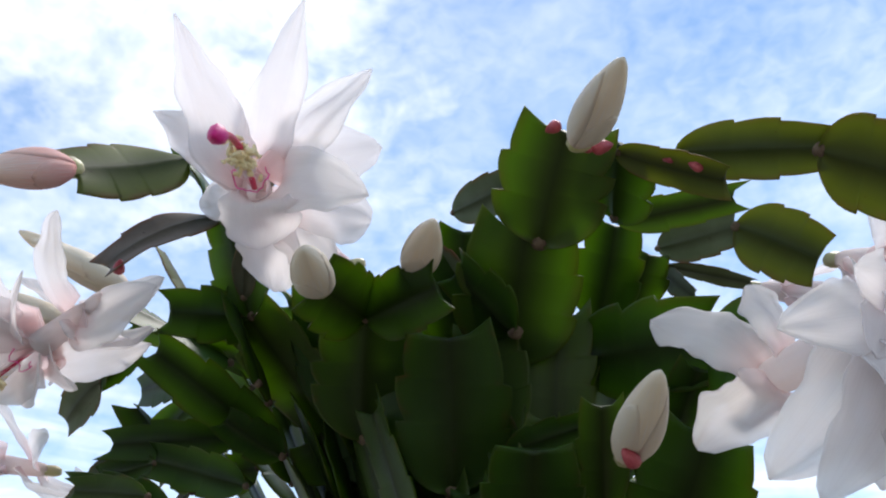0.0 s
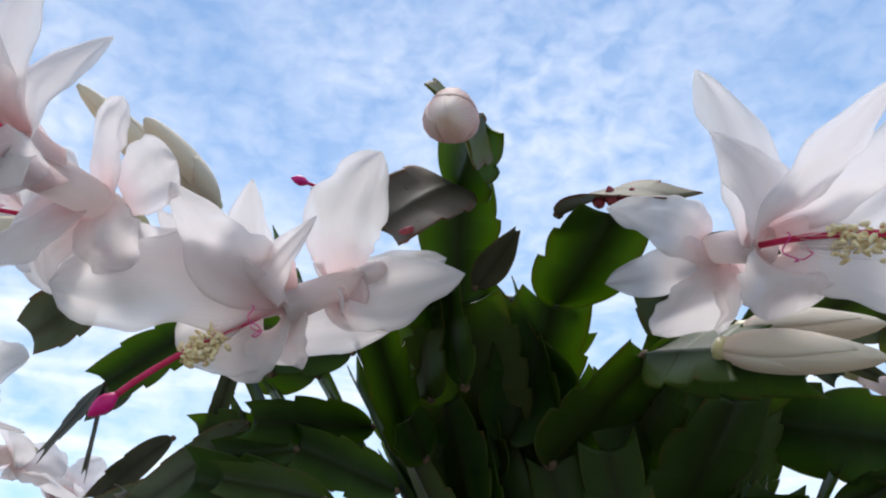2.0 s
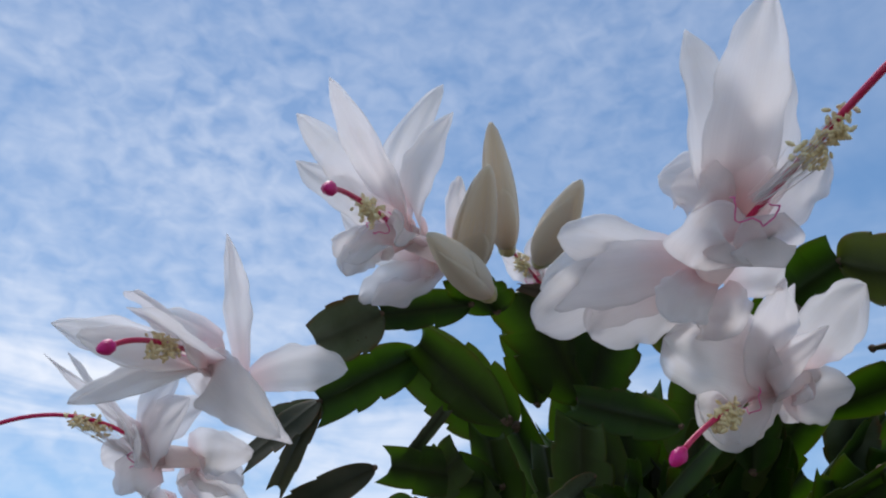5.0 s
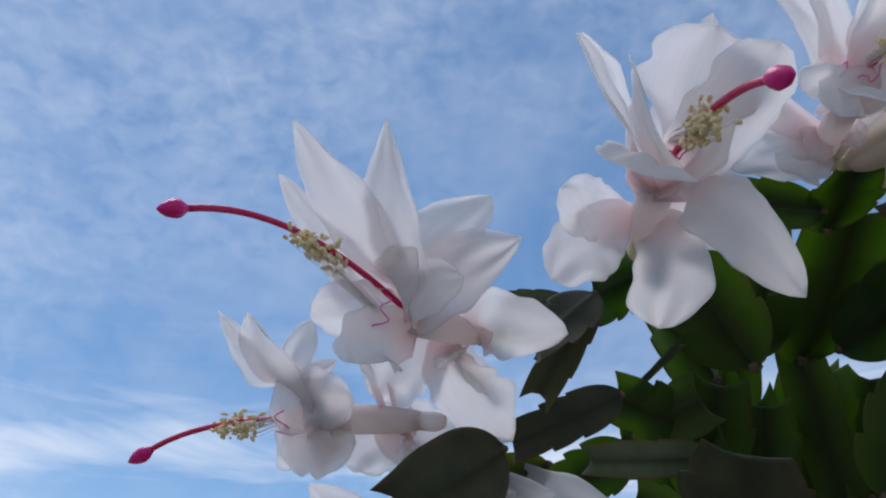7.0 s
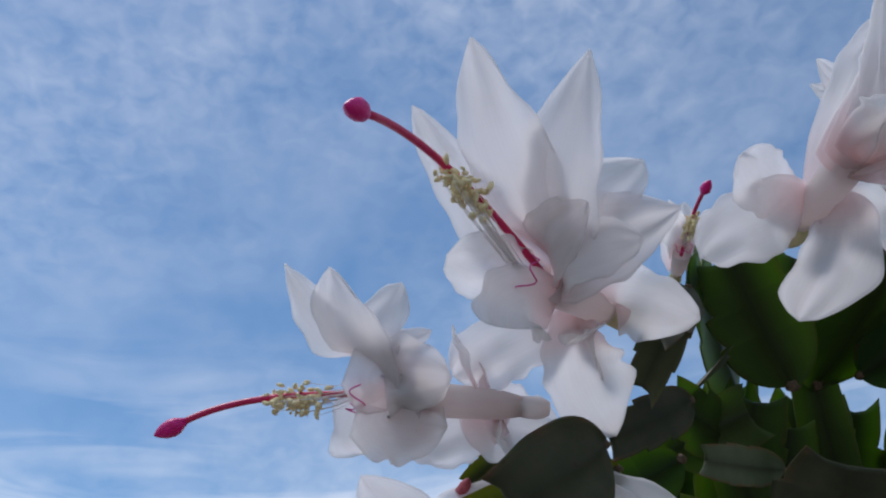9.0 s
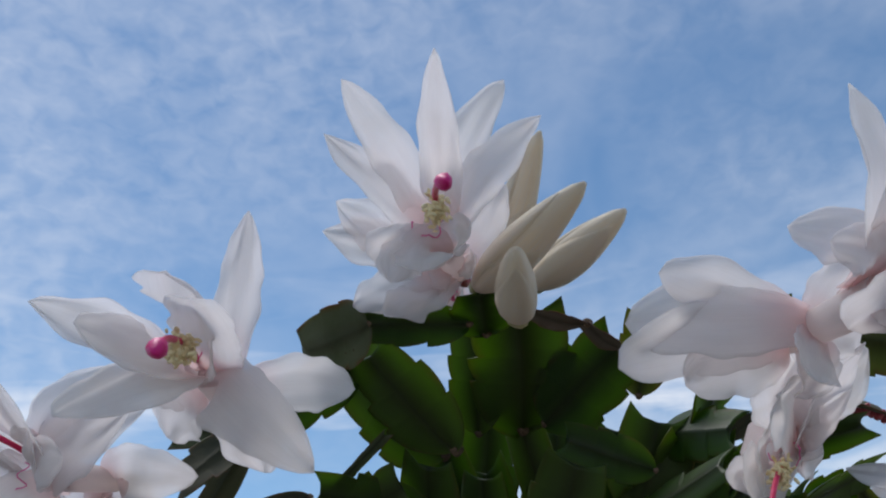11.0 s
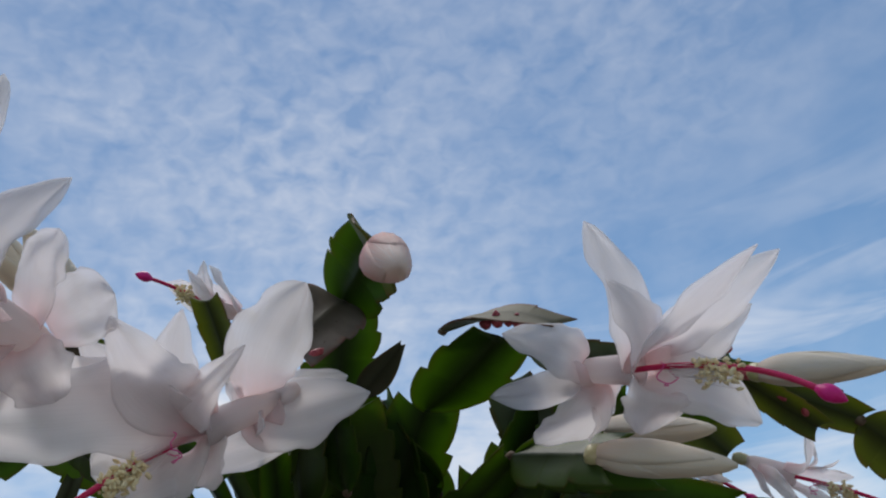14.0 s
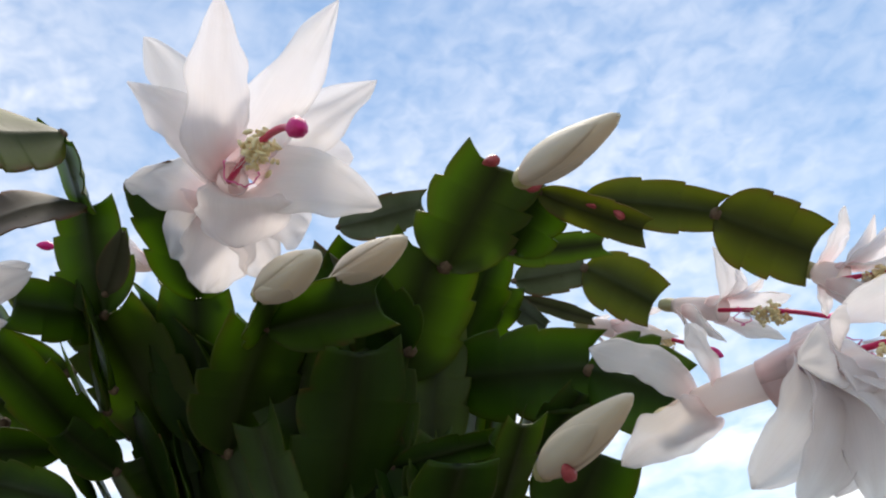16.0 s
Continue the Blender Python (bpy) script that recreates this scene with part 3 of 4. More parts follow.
segment((-0.0961, -0.1348, 0.1678), (-0.0951, -0.1476, 0.2074), 0.0220, (-0.37, 0.88, 0.30))
segment((-0.0870, -0.1212, 0.1250), (-0.0698, -0.1356, 0.1687), 0.0220, (-0.84, 0.33, 0.44))
segment((-0.0698, -0.1356, 0.1687), (-0.0540, -0.1489, 0.2091), 0.0220, (-0.84, 0.33, 0.44))
segment((-0.1155, -0.1115, 0.1250), (-0.1428, -0.1106, 0.1974), 0.0220, (0.81, 0.50, 0.30))
segment((-0.1428, -0.1106, 0.1974), (-0.1680, -0.1098, 0.2642), 0.0220, (0.81, 0.50, 0.30))
segment((-0.1127, -0.1119, 0.1250), (-0.1357, -0.1117, 0.2046), 0.0220, (0.96, -0.08, 0.28))
segment((-0.1357, -0.1117, 0.2046), (-0.1570, -0.1115, 0.2780), 0.0220, (0.96, -0.08, 0.28))
segment((-0.1225, -0.1095, 0.1250), (-0.1607, -0.1056, 0.1960), 0.0220, (0.88, 0.13, 0.46))
segment((-0.1607, -0.1056, 0.1960), (-0.1960, -0.1020, 0.2615), 0.0220, (0.88, 0.13, 0.46))
segment((-0.1281, -0.0977, 0.1250), (-0.1750, -0.0754, 0.2175), 0.0220, (0.88, -0.10, 0.47))
segment((-0.1750, -0.0754, 0.2175), (-0.2183, -0.0548, 0.3028), 0.0220, (0.88, -0.10, 0.47))
segment((-0.1272, -0.1057, 0.1250), (-0.1729, -0.0959, 0.2207), 0.0220, (0.88, -0.17, 0.44))
segment((-0.1729, -0.0959, 0.2207), (-0.2150, -0.0869, 0.3091), 0.0220, (0.88, -0.17, 0.44))
segment((-0.1193, -0.1010, 0.1250), (-0.1526, -0.0839, 0.1977), 0.0220, (0.88, -0.18, 0.44))
segment((-0.1526, -0.0839, 0.1977), (-0.1833, -0.0681, 0.2649), 0.0220, (0.88, -0.18, 0.44))
segment((-0.1312, -0.0952, 0.1250), (-0.1830, -0.0690, 0.2015), 0.0220, (0.81, -0.08, 0.58))
segment((-0.1830, -0.0690, 0.2015), (-0.2308, -0.0448, 0.2722), 0.0220, (0.81, -0.08, 0.58))
segment((-0.1215, -0.1018, 0.1250), (-0.1581, -0.0859, 0.1965), 0.0220, (0.83, -0.28, 0.49))
segment((-0.1581, -0.0859, 0.1965), (-0.1919, -0.0712, 0.2626), 0.0220, (0.83, -0.28, 0.49))
segment((-0.1251, -0.1009, 0.1250), (-0.1673, -0.0836, 0.2149), 0.0220, (0.88, -0.17, 0.45))
segment((-0.1673, -0.0836, 0.2149), (-0.2064, -0.0677, 0.2979), 0.0220, (0.88, -0.17, 0.45))

# segments of the crown
segment((-0.0873, -0.1890, 0.2948), (-0.0760, -0.2253, 0.3095), 0.0365, (-0.15, -0.41, -0.90))
joint((-0.0873, -0.1890, 0.2948), 0.0030)
segment((-0.1015, -0.1500, 0.2725), (-0.0912, -0.1907, 0.2996), 0.0427, (-0.05, -0.56, -0.83))
joint((-0.1015, -0.1500, 0.2725), 0.0030)
segment((-0.0623, -0.1914, 0.3008), (-0.0605, -0.2208, 0.3065), 0.0272, (-0.62, -0.19, -0.76))
joint((-0.0623, -0.1914, 0.3008), 0.0023)
segment((-0.0615, -0.2196, 0.3044), (-0.0352, -0.2307, 0.2824), 0.0147, (-0.67, -0.15, -0.73), skin=OLIVE)
joint((-0.0615, -0.2196, 0.3044), 0.0014)
segment((-0.0614, -0.1792, 0.3084), (-0.0229, -0.1851, 0.3099), 0.0146, (-0.03, -0.42, -0.91))
joint((-0.0614, -0.1792, 0.3084), 0.0014)
segment((-0.0438, -0.2159, 0.3054), (-0.0103, -0.2354, 0.2866), 0.0175, (-0.63, -0.61, -0.48), skin=OLIVE)
joint((-0.0438, -0.2159, 0.3054), 0.0015)
segment((-0.0106, -0.2351, 0.2864), (0.0107, -0.2445, 0.2660), 0.0279, (-0.72, -0.33, -0.61), skin=OLIVE)
joint((-0.0106, -0.2351, 0.2864), 0.0024)
segment((-0.0449, -0.1480, 0.3162), (-0.0180, -0.1581, 0.3164), 0.0164, (-0.29, -0.78, -0.56), skin=GREY_SHEEN)
joint((-0.0449, -0.1480, 0.3162), 0.0014)
segment((-0.0180, -0.1581, 0.3164), (0.0052, -0.1631, 0.2969), 0.0255, (-0.48, -0.80, -0.36), skin=OLIVE)
joint((-0.0180, -0.1581, 0.3164), 0.0022)
segment((-0.0418, -0.1422, 0.3122), (-0.0145, -0.1482, 0.2988), 0.0107, (-0.45, -0.03, -0.90), skin=GREY_SHEEN)
joint((-0.0418, -0.1422, 0.3122), 0.0014)
segment((-0.0435, -0.1368, 0.3133), (-0.0342, -0.1453, 0.2963), 0.0109, (-0.89, -0.31, -0.33), skin=GREY_SHEEN)
joint((-0.0435, -0.1368, 0.3133), 0.0014)
segment((-0.1183, -0.1686, 0.3249), (-0.0937, -0.1947, 0.3166), 0.0151, (-0.68, -0.47, -0.56), skin=GREY_SHEEN)
joint((-0.1183, -0.1686, 0.3249), 0.0014)
segment((-0.1559, -0.1312, 0.2548), (-0.1459, -0.1776, 0.2776), 0.0363, (0.13, -0.42, -0.90))
joint((-0.1559, -0.1312, 0.2548), 0.0030)
segment((-0.1226, -0.1398, 0.2307), (-0.1179, -0.1811, 0.2670), 0.0382, (0.10, -0.65, -0.75))
joint((-0.1226, -0.1398, 0.2307), 0.0030)
segment((-0.1012, -0.1271, 0.2484), (-0.1027, -0.1574, 0.2736), 0.0258, (0.42, -0.59, -0.69))
joint((-0.1012, -0.1271, 0.2484), 0.0022)
segment((-0.1469, -0.1779, 0.2778), (-0.1499, -0.2225, 0.2636), 0.0253, (0.79, 0.13, -0.60))
joint((-0.1469, -0.1779, 0.2778), 0.0022)
segment((-0.1460, -0.1774, 0.2773), (-0.1170, -0.2111, 0.2669), 0.0217, (-0.69, -0.41, -0.60))
joint((-0.1460, -0.1774, 0.2773), 0.0018)
segment((-0.1240, -0.1456, 0.2830), (-0.1134, -0.1762, 0.3112), 0.0282, (0.05, -0.67, -0.74))
joint((-0.1240, -0.1456, 0.2830), 0.0024)
segment((-0.0685, -0.1358, 0.2937), (-0.0605, -0.1666, 0.3153), 0.0252, (-0.14, -0.59, -0.79))
joint((-0.0685, -0.1358, 0.2937), 0.0021)
segment((-0.0573, -0.1248, 0.2990), (-0.0479, -0.1470, 0.3147), 0.0214, (-0.22, -0.62, -0.75))
joint((-0.0573, -0.1248, 0.2990), 0.0018)
segment((-0.0769, -0.1400, 0.2768), (-0.0380, -0.1795, 0.2607), 0.0340, (-0.74, -0.59, -0.33))
joint((-0.0769, -0.1400, 0.2768), 0.0029)
segment((-0.0380, -0.1791, 0.2602), (-0.0246, -0.2052, 0.2379), 0.0329, (-0.89, -0.45, -0.01))
joint((-0.0380, -0.1791, 0.2602), 0.0028)
segment((-0.0735, -0.1576, 0.2174), (-0.0728, -0.1950, 0.2344), 0.0156, (-0.06, -0.41, -0.91))
joint((-0.0735, -0.1576, 0.2174), 0.0014)
segment((-0.0951, -0.1476, 0.2074), (-0.0926, -0.1876, 0.2255), 0.0309, (0.00, -0.41, -0.91))
joint((-0.0951, -0.1476, 0.2074), 0.0026)
segment((-0.1027, -0.1477, 0.2405), (-0.0768, -0.1758, 0.2369), 0.0127, (-0.55, -0.42, -0.72))
joint((-0.1027, -0.1477, 0.2405), 0.0014)
segment((-0.0480, -0.1445, 0.2449), (-0.0424, -0.1770, 0.2528), 0.0180, (-0.38, -0.28, -0.88))
joint((-0.0480, -0.1445, 0.2449), 0.0015)
segment((-0.0540, -0.1489, 0.2091), (-0.0441, -0.1827, 0.2292), 0.0352, (-0.33, -0.55, -0.76))
joint((-0.0540, -0.1489, 0.2091), 0.0030)
segment((-0.0919, -0.1009, 0.2815), (-0.0806, -0.1248, 0.3033), 0.0373, (-0.11, -0.70, -0.71))
joint((-0.0919, -0.1009, 0.2815), 0.0030)
segment((-0.1514, -0.1015, 0.2847), (-0.1429, -0.1263, 0.3071), 0.0306, (0.09, -0.65, -0.75))
joint((-0.1514, -0.1015, 0.2847), 0.0026)

# segments of the middle
segment((-0.1690, -0.1098, 0.2642), (-0.1985, -0.1490, 0.2985), 0.0415, (-0.48, -0.60, -0.64), teeth=3)
joint((-0.1680, -0.1098, 0.2642), 0.0030)
segment((-0.1978, -0.1495, 0.2982), (-0.2048, -0.1690, 0.3300), 0.0275, (-0.28, -0.62, -0.73))
joint((-0.1978, -0.1495, 0.2982), 0.0022)
segment((-0.2048, -0.1690, 0.3290), (-0.2109, -0.1981, 0.3359), 0.0290, (-0.80, 0.13, -0.59))
joint((-0.2048, -0.1690, 0.3290), 0.0020)
segment((-0.2109, -0.1981, 0.3359), (-0.2327, -0.2292, 0.3094), 0.0265, (-0.62, 0.72, -0.32), 0.04, skin=OLIVE)
joint((-0.2109, -0.1981, 0.3359), 0.0020)
segment((-0.2058, -0.1710, 0.3280), (-0.2376, -0.1880, 0.2986), 0.0235, (-0.15, -0.94, 0.30), 0.10, skin=BROWN_SHEEN)
joint((-0.2058, -0.1710, 0.3280), 0.0021)
segment((-0.1959, -0.1367, 0.3052), (-0.2240, -0.1642, 0.2936), 0.0225, (0.73, -0.61, -0.32))
joint((-0.1959, -0.1367, 0.3052), 0.0019)
segment((-0.1971, -0.1620, 0.2989), (-0.1916, -0.1813, 0.3111), 0.0110, (-0.31, -0.57, -0.76), skin=BRONZE_SHADED, teeth=0, oval=0.9)
joint((-0.1971, -0.1620, 0.2989), 0.0014)
segment((-0.1671, -0.1607, 0.2993), (-0.1783, -0.2135, 0.3020), 0.0285, (-0.30, -0.10, -0.95))
joint((-0.1600, -0.1582, 0.3010), 0.0023)
segment((-0.1665, -0.1190, 0.2635), (-0.1680, -0.1600, 0.3000), 0.0330, (-0.25, -0.60, -0.70))
joint((-0.1570, -0.1115, 0.2780), 0.0021)
segment((-0.1844, -0.1947, 0.3112), (-0.1708, -0.2307, 0.2995), 0.0197, (-0.30, -0.46, 0.72), 0.10, skin=BROWN_SHEEN)
joint((-0.1844, -0.1947, 0.3112), 0.0017)
segment((-0.2120, -0.1087, 0.2666), (-0.2561, -0.1275, 0.2586), 0.0166, (0.42, -0.88, -0.23))
joint((-0.2120, -0.1087, 0.2666), 0.0014)
segment((-0.1960, -0.1020, 0.2615), (-0.2292, -0.1594, 0.2803), 0.0215, (0.69, -0.55, -0.47))
joint((-0.1960, -0.1020, 0.2615), 0.0021)
segment((-0.2282, -0.1357, 0.2820), (-0.2572, -0.1107, 0.2887), 0.0169, (-0.66, -0.68, -0.32))
joint((-0.2282, -0.1357, 0.2820), 0.0014)
segment((-0.1933, -0.1108, 0.2574), (-0.2086, -0.1347, 0.2631), 0.0165, (0.49, -0.49, -0.72))
joint((-0.1933, -0.1108, 0.2574), 0.0020)
segment((-0.2048, -0.1150, 0.2445), (-0.2404, -0.1208, 0.2539), 0.0174, (0.08, -0.96, -0.28))
joint((-0.2048, -0.1150, 0.2445), 0.0015)
segment((-0.2403, -0.1204, 0.2531), (-0.2641, -0.1163, 0.2500), 0.0140, (-0.13, -0.95, -0.27))
joint((-0.2403, -0.1204, 0.2531), 0.0014)
segment((-0.1761, -0.0959, 0.2521), (-0.1846, -0.1052, 0.2654), 0.0248, (-0.01, -0.82, -0.58))
joint((-0.1761, -0.0959, 0.2521), 0.0021)
segment((-0.2339, -0.1333, 0.2357), (-0.2643, -0.1313, 0.2396), 0.0132, (-0.09, -0.98, -0.20))
joint((-0.2339, -0.1333, 0.2357), 0.0014)

# segments of the outer side
segment((-0.2183, -0.0548, 0.3028), (-0.2614, -0.0360, 0.3274), 0.0361, (-0.53, -0.79, -0.32))
joint((-0.2183, -0.0548, 0.3028), 0.0030)
segment((-0.2614, -0.0360, 0.3274), (-0.2984, -0.0185, 0.2987), 0.0221, (-0.28, -0.94, -0.21))
joint((-0.2614, -0.0360, 0.3274), 0.0019)
segment((-0.2833, -0.0706, 0.3304), (-0.3077, -0.0601, 0.3203), 0.0143, (-0.25, -0.91, -0.33))
joint((-0.2833, -0.0706, 0.3304), 0.0014)
segment((-0.3077, -0.0601, 0.3203), (-0.3279, -0.0480, 0.3049), 0.0225, (-0.54, -0.66, -0.53), 0.06, skin=GREY_SHEEN)
joint((-0.3077, -0.0601, 0.3203), 0.0015)
segment((-0.2984, -0.0185, 0.2987), (-0.3163, 0.0001, 0.2741), 0.0156, (-0.86, -0.39, 0.33), skin=BRONZE_SHADED)
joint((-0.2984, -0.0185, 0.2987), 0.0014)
segment((-0.2984, -0.0185, 0.2987), (-0.2994, 0.0007, 0.2679), 0.0126, (-0.99, -0.12, -0.04), skin=BRONZE_SHADED)
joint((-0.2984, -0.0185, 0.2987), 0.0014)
segment((-0.1110, -0.1555, 0.2892), (-0.1309, -0.1671, 0.3127), 0.0246, (-0.62, -0.36, -0.70), skin=GREY_SHEEN)
joint((-0.1110, -0.1555, 0.2892), 0.0021)
segment((-0.0976, -0.1684, 0.2738), (-0.1158, -0.1787, 0.2930), 0.0318, (-0.61, -0.29, -0.73))
joint((-0.0976, -0.1684, 0.2738), 0.0027)
segment((-0.1313, -0.1451, 0.2586), (-0.1346, -0.1689, 0.2812), 0.0286, (-0.84, -0.30, -0.45))
joint((-0.1313, -0.1451, 0.2586), 0.0024)
segment((-0.2150, -0.0869, 0.3091), (-0.2747, -0.1027, 0.3298), 0.0400, (-0.33, 0.01, -0.94))
joint((-0.2150, -0.0869, 0.3091), 0.0030)
segment((-0.2261, -0.0984, 0.3060), (-0.2612, -0.1340, 0.3170), 0.0300, (-0.62, 0.40, -0.67))
joint((-0.2261, -0.0984, 0.3060), 0.0020)
segment((-0.2904, -0.0895, 0.3216), (-0.3077, -0.0601, 0.3203), 0.0149, (-0.77, -0.47, -0.43))
joint((-0.2904, -0.0895, 0.3216), 0.0014)
segment((-0.2782, -0.0919, 0.3232), (-0.3042, -0.0979, 0.3248), 0.0231, (-0.05, -0.06, -1.00))
joint((-0.2782, -0.0919, 0.3232), 0.0020)
segment((-0.2278, -0.1348, 0.3104), (-0.2430, -0.1442, 0.3348), 0.0190, (-0.85, -0.01, -0.53), skin=OLIVE)
joint((-0.2278, -0.1348, 0.3104), 0.0017)
segment((-0.1483, -0.1368, 0.2766), (-0.1870, -0.1423, 0.3086), 0.0289, (-0.64, 0.01, -0.77))
joint((-0.1483, -0.1368, 0.2766), 0.0025)
segment((-0.2545, -0.0191, 0.2815), (-0.2520, -0.0433, 0.3032), 0.0083, (-0.03, -0.67, -0.74), skin=GREY_SHEEN)
joint((-0.2545, -0.0191, 0.2815), 0.0014)
segment((-0.2870, -0.0117, 0.3015), (-0.3042, 0.0122, 0.2954), 0.0111, (-0.66, -0.60, -0.46), skin=GREY_SHEEN)
joint((-0.2870, -0.0117, 0.3015), 0.0014)
segment((-0.2690, -0.0214, 0.2788), (-0.2934, 0.0101, 0.2571), 0.0142, (-0.75, -0.66, -0.11), 0.06, skin=BRONZE_SHADED)
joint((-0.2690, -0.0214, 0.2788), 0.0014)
segment((-0.2962, 0.0122, 0.2546), (-0.3059, 0.0386, 0.2367), 0.0250, (-0.87, -0.45, -0.19), 0.08, skin=BRONZE_SHADED, teeth=0)
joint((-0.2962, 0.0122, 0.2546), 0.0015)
segment((-0.2670, 0.0031, 0.2597), (-0.2769, 0.0474, 0.2423), 0.0180, (-0.92, -0.30, -0.24), 0.08, skin=OLIVE)
joint((-0.2670, 0.0031, 0.2597), 0.0015)
segment((-0.2627, -0.0483, 0.2316), (-0.2864, -0.0524, 0.2496), 0.0366, (-0.61, 0.21, -0.76), skin=BRONZE_SHADED)
joint((-0.2627, -0.0483, 0.2316), 0.0030)
segment((-0.2339, -0.0971, 0.2505), (-0.2577, -0.1136, 0.2796), 0.0290, (-0.81, 0.21, -0.55))
joint((-0.2339, -0.0971, 0.2505), 0.0025)
segment((-0.2069, -0.0429, 0.2605), (-0.2356, -0.0543, 0.2938), 0.0286, (-0.77, 0.16, -0.61))
joint((-0.2069, -0.0429, 0.2605), 0.0024)
segment((-0.2743, -0.1261, 0.3216), (-0.2869, -0.1094, 0.3244), 0.0125, (-0.02, 0.15, -0.99), 0.06, skin=BROWN_SHEEN)
joint((-0.2743, -0.1261, 0.3216), 0.0018)
segment((-0.2636, -0.1352, 0.3149), (-0.2743, -0.1261, 0.3216), 0.0120, (-0.14, 0.49, -0.86), 0.05, skin=BROWN_SHEEN, teeth=1)
joint((-0.2636, -0.1352, 0.3149), 0.0014)
segment((-0.2678, 0.0349, 0.2662), (-0.2654, 0.0453, 0.2582), 0.0081, (-0.95, -0.03, -0.31), skin=OLIVE)
joint((-0.2678, 0.0349, 0.2662), 0.0014)

segment((-0.2400, -0.0667, 0.2966), (-0.2706, -0.0449, 0.3274), 0.0320, (-0.67, 0.10, -0.73))
joint((-0.2400, -0.0667, 0.2966), 0.0026)
segment((-0.2249, -0.0518, 0.2758), (-0.2592, -0.0197, 0.2825), 0.0215, (-0.64, -0.58, -0.50))
joint((-0.2249, -0.0518, 0.2758), 0.0017)
segment((-0.1698, -0.0946, 0.2481), (-0.1818, -0.0886, 0.2881), 0.0360, (-0.95, 0.12, -0.30), skin=BRONZE_SHADED, teeth=1)
joint((-0.1698, -0.0946, 0.2481), 0.0029)
segment((-0.1650, -0.0510, 0.2729), (-0.1880, -0.0663, 0.3233), 0.0300, (-0.91, -0.03, -0.42))
joint((-0.1650, -0.0510, 0.2729), 0.0024)
segment((-0.1562, -0.0815, 0.2734), (-0.1799, -0.0959, 0.3199), 0.0290, (-0.90, 0.05, -0.44))
joint((-0.1562, -0.0815, 0.2734), 0.0023)
segment((-0.1512, -0.1067, 0.2688), (-0.1765, -0.1186, 0.3158), 0.0270, (-0.89, 0.11, -0.45))
joint((-0.1512, -0.1067, 0.2688), 0.0022)
segment((-0.1504, -0.1300, 0.2670), (-0.1748, -0.1439, 0.3080), 0.0300, (-0.87, 0.20, -0.45))
joint((-0.1504, -0.1300, 0.2670), 0.0024)
segment((-0.1712, -0.0353, 0.2710), (-0.1857, -0.0414, 0.2979), 0.0280, (-0.87, -0.08, -0.49))
joint((-0.1712, -0.0353, 0.2710), 0.0022)
segment((-0.2553, -0.1147, 0.2613), (-0.2829, -0.1061, 0.2356), 0.0135, (-0.10, -0.97, -0.22), skin=GREY_SHEEN)
joint((-0.2553, -0.1147, 0.2613), 0.0011)
segment((-0.2604, -0.0464, 0.2596), (-0.2982, -0.0112, 0.2482), 0.0110, (-0.57, -0.73, -0.36), skin=GREY_SHEEN)
joint((-0.2604, -0.0464, 0.2596), 0.0009)
segment((-0.2255, -0.1242, 0.2295), (-0.2707, -0.1190, 0.2414), 0.0250, (-0.19, -0.94, -0.29))
joint((-0.2255, -0.1242, 0.2295), 0.0020)
segment((-0.2368, -0.0203, 0.2760), (-0.2460, -0.0472, 0.2843), 0.0234, (-0.89, 0.19, -0.42))
joint((-0.2368, -0.0203, 0.2760), 0.0018)
segment((-0.2454, -0.0221, 0.2705), (-0.2396, 0.0042, 0.2597), 0.0198, (-0.92, 0.11, -0.38))
joint((-0.2454, -0.0221, 0.2705), 0.0018)
segment((-0.2307, -0.0394, 0.2464), (-0.2318, -0.0208, 0.2577), 0.0174, (-0.93, 0.18, -0.33))
joint((-0.2307, -0.0394, 0.2464), 0.0018)
segment((-0.2033, -0.0654, 0.2627), (-0.2186, -0.0703, 0.2912), 0.0238, (-0.89, 0.27, -0.37))
joint((-0.2033, -0.0654, 0.2627), 0.0018)
segment((-0.1966, -0.1241, 0.2740), (-0.2073, -0.1387, 0.3064), 0.0321, (-0.96, -0.09, -0.26))
joint((-0.1966, -0.1241, 0.2740), 0.0018)
segment((-0.1935, -0.1457, 0.2718), (-0.2030, -0.1572, 0.2990), 0.0205, (-0.97, -0.03, -0.25))
joint((-0.1935, -0.1457, 0.2718), 0.0018)
segment((-0.2252, -0.0716, 0.3068), (-0.2472, -0.0795, 0.3433), 0.0224, (-0.87, -0.19, -0.46))
joint((-0.2252, -0.0716, 0.3068), 0.0018)
segment((-0.1905, -0.0908, 0.2786), (-0.1997, -0.0968, 0.3105), 0.0290, (-0.78, -0.57, -0.27))
joint((-0.1905, -0.0908, 0.2786), 0.0018)

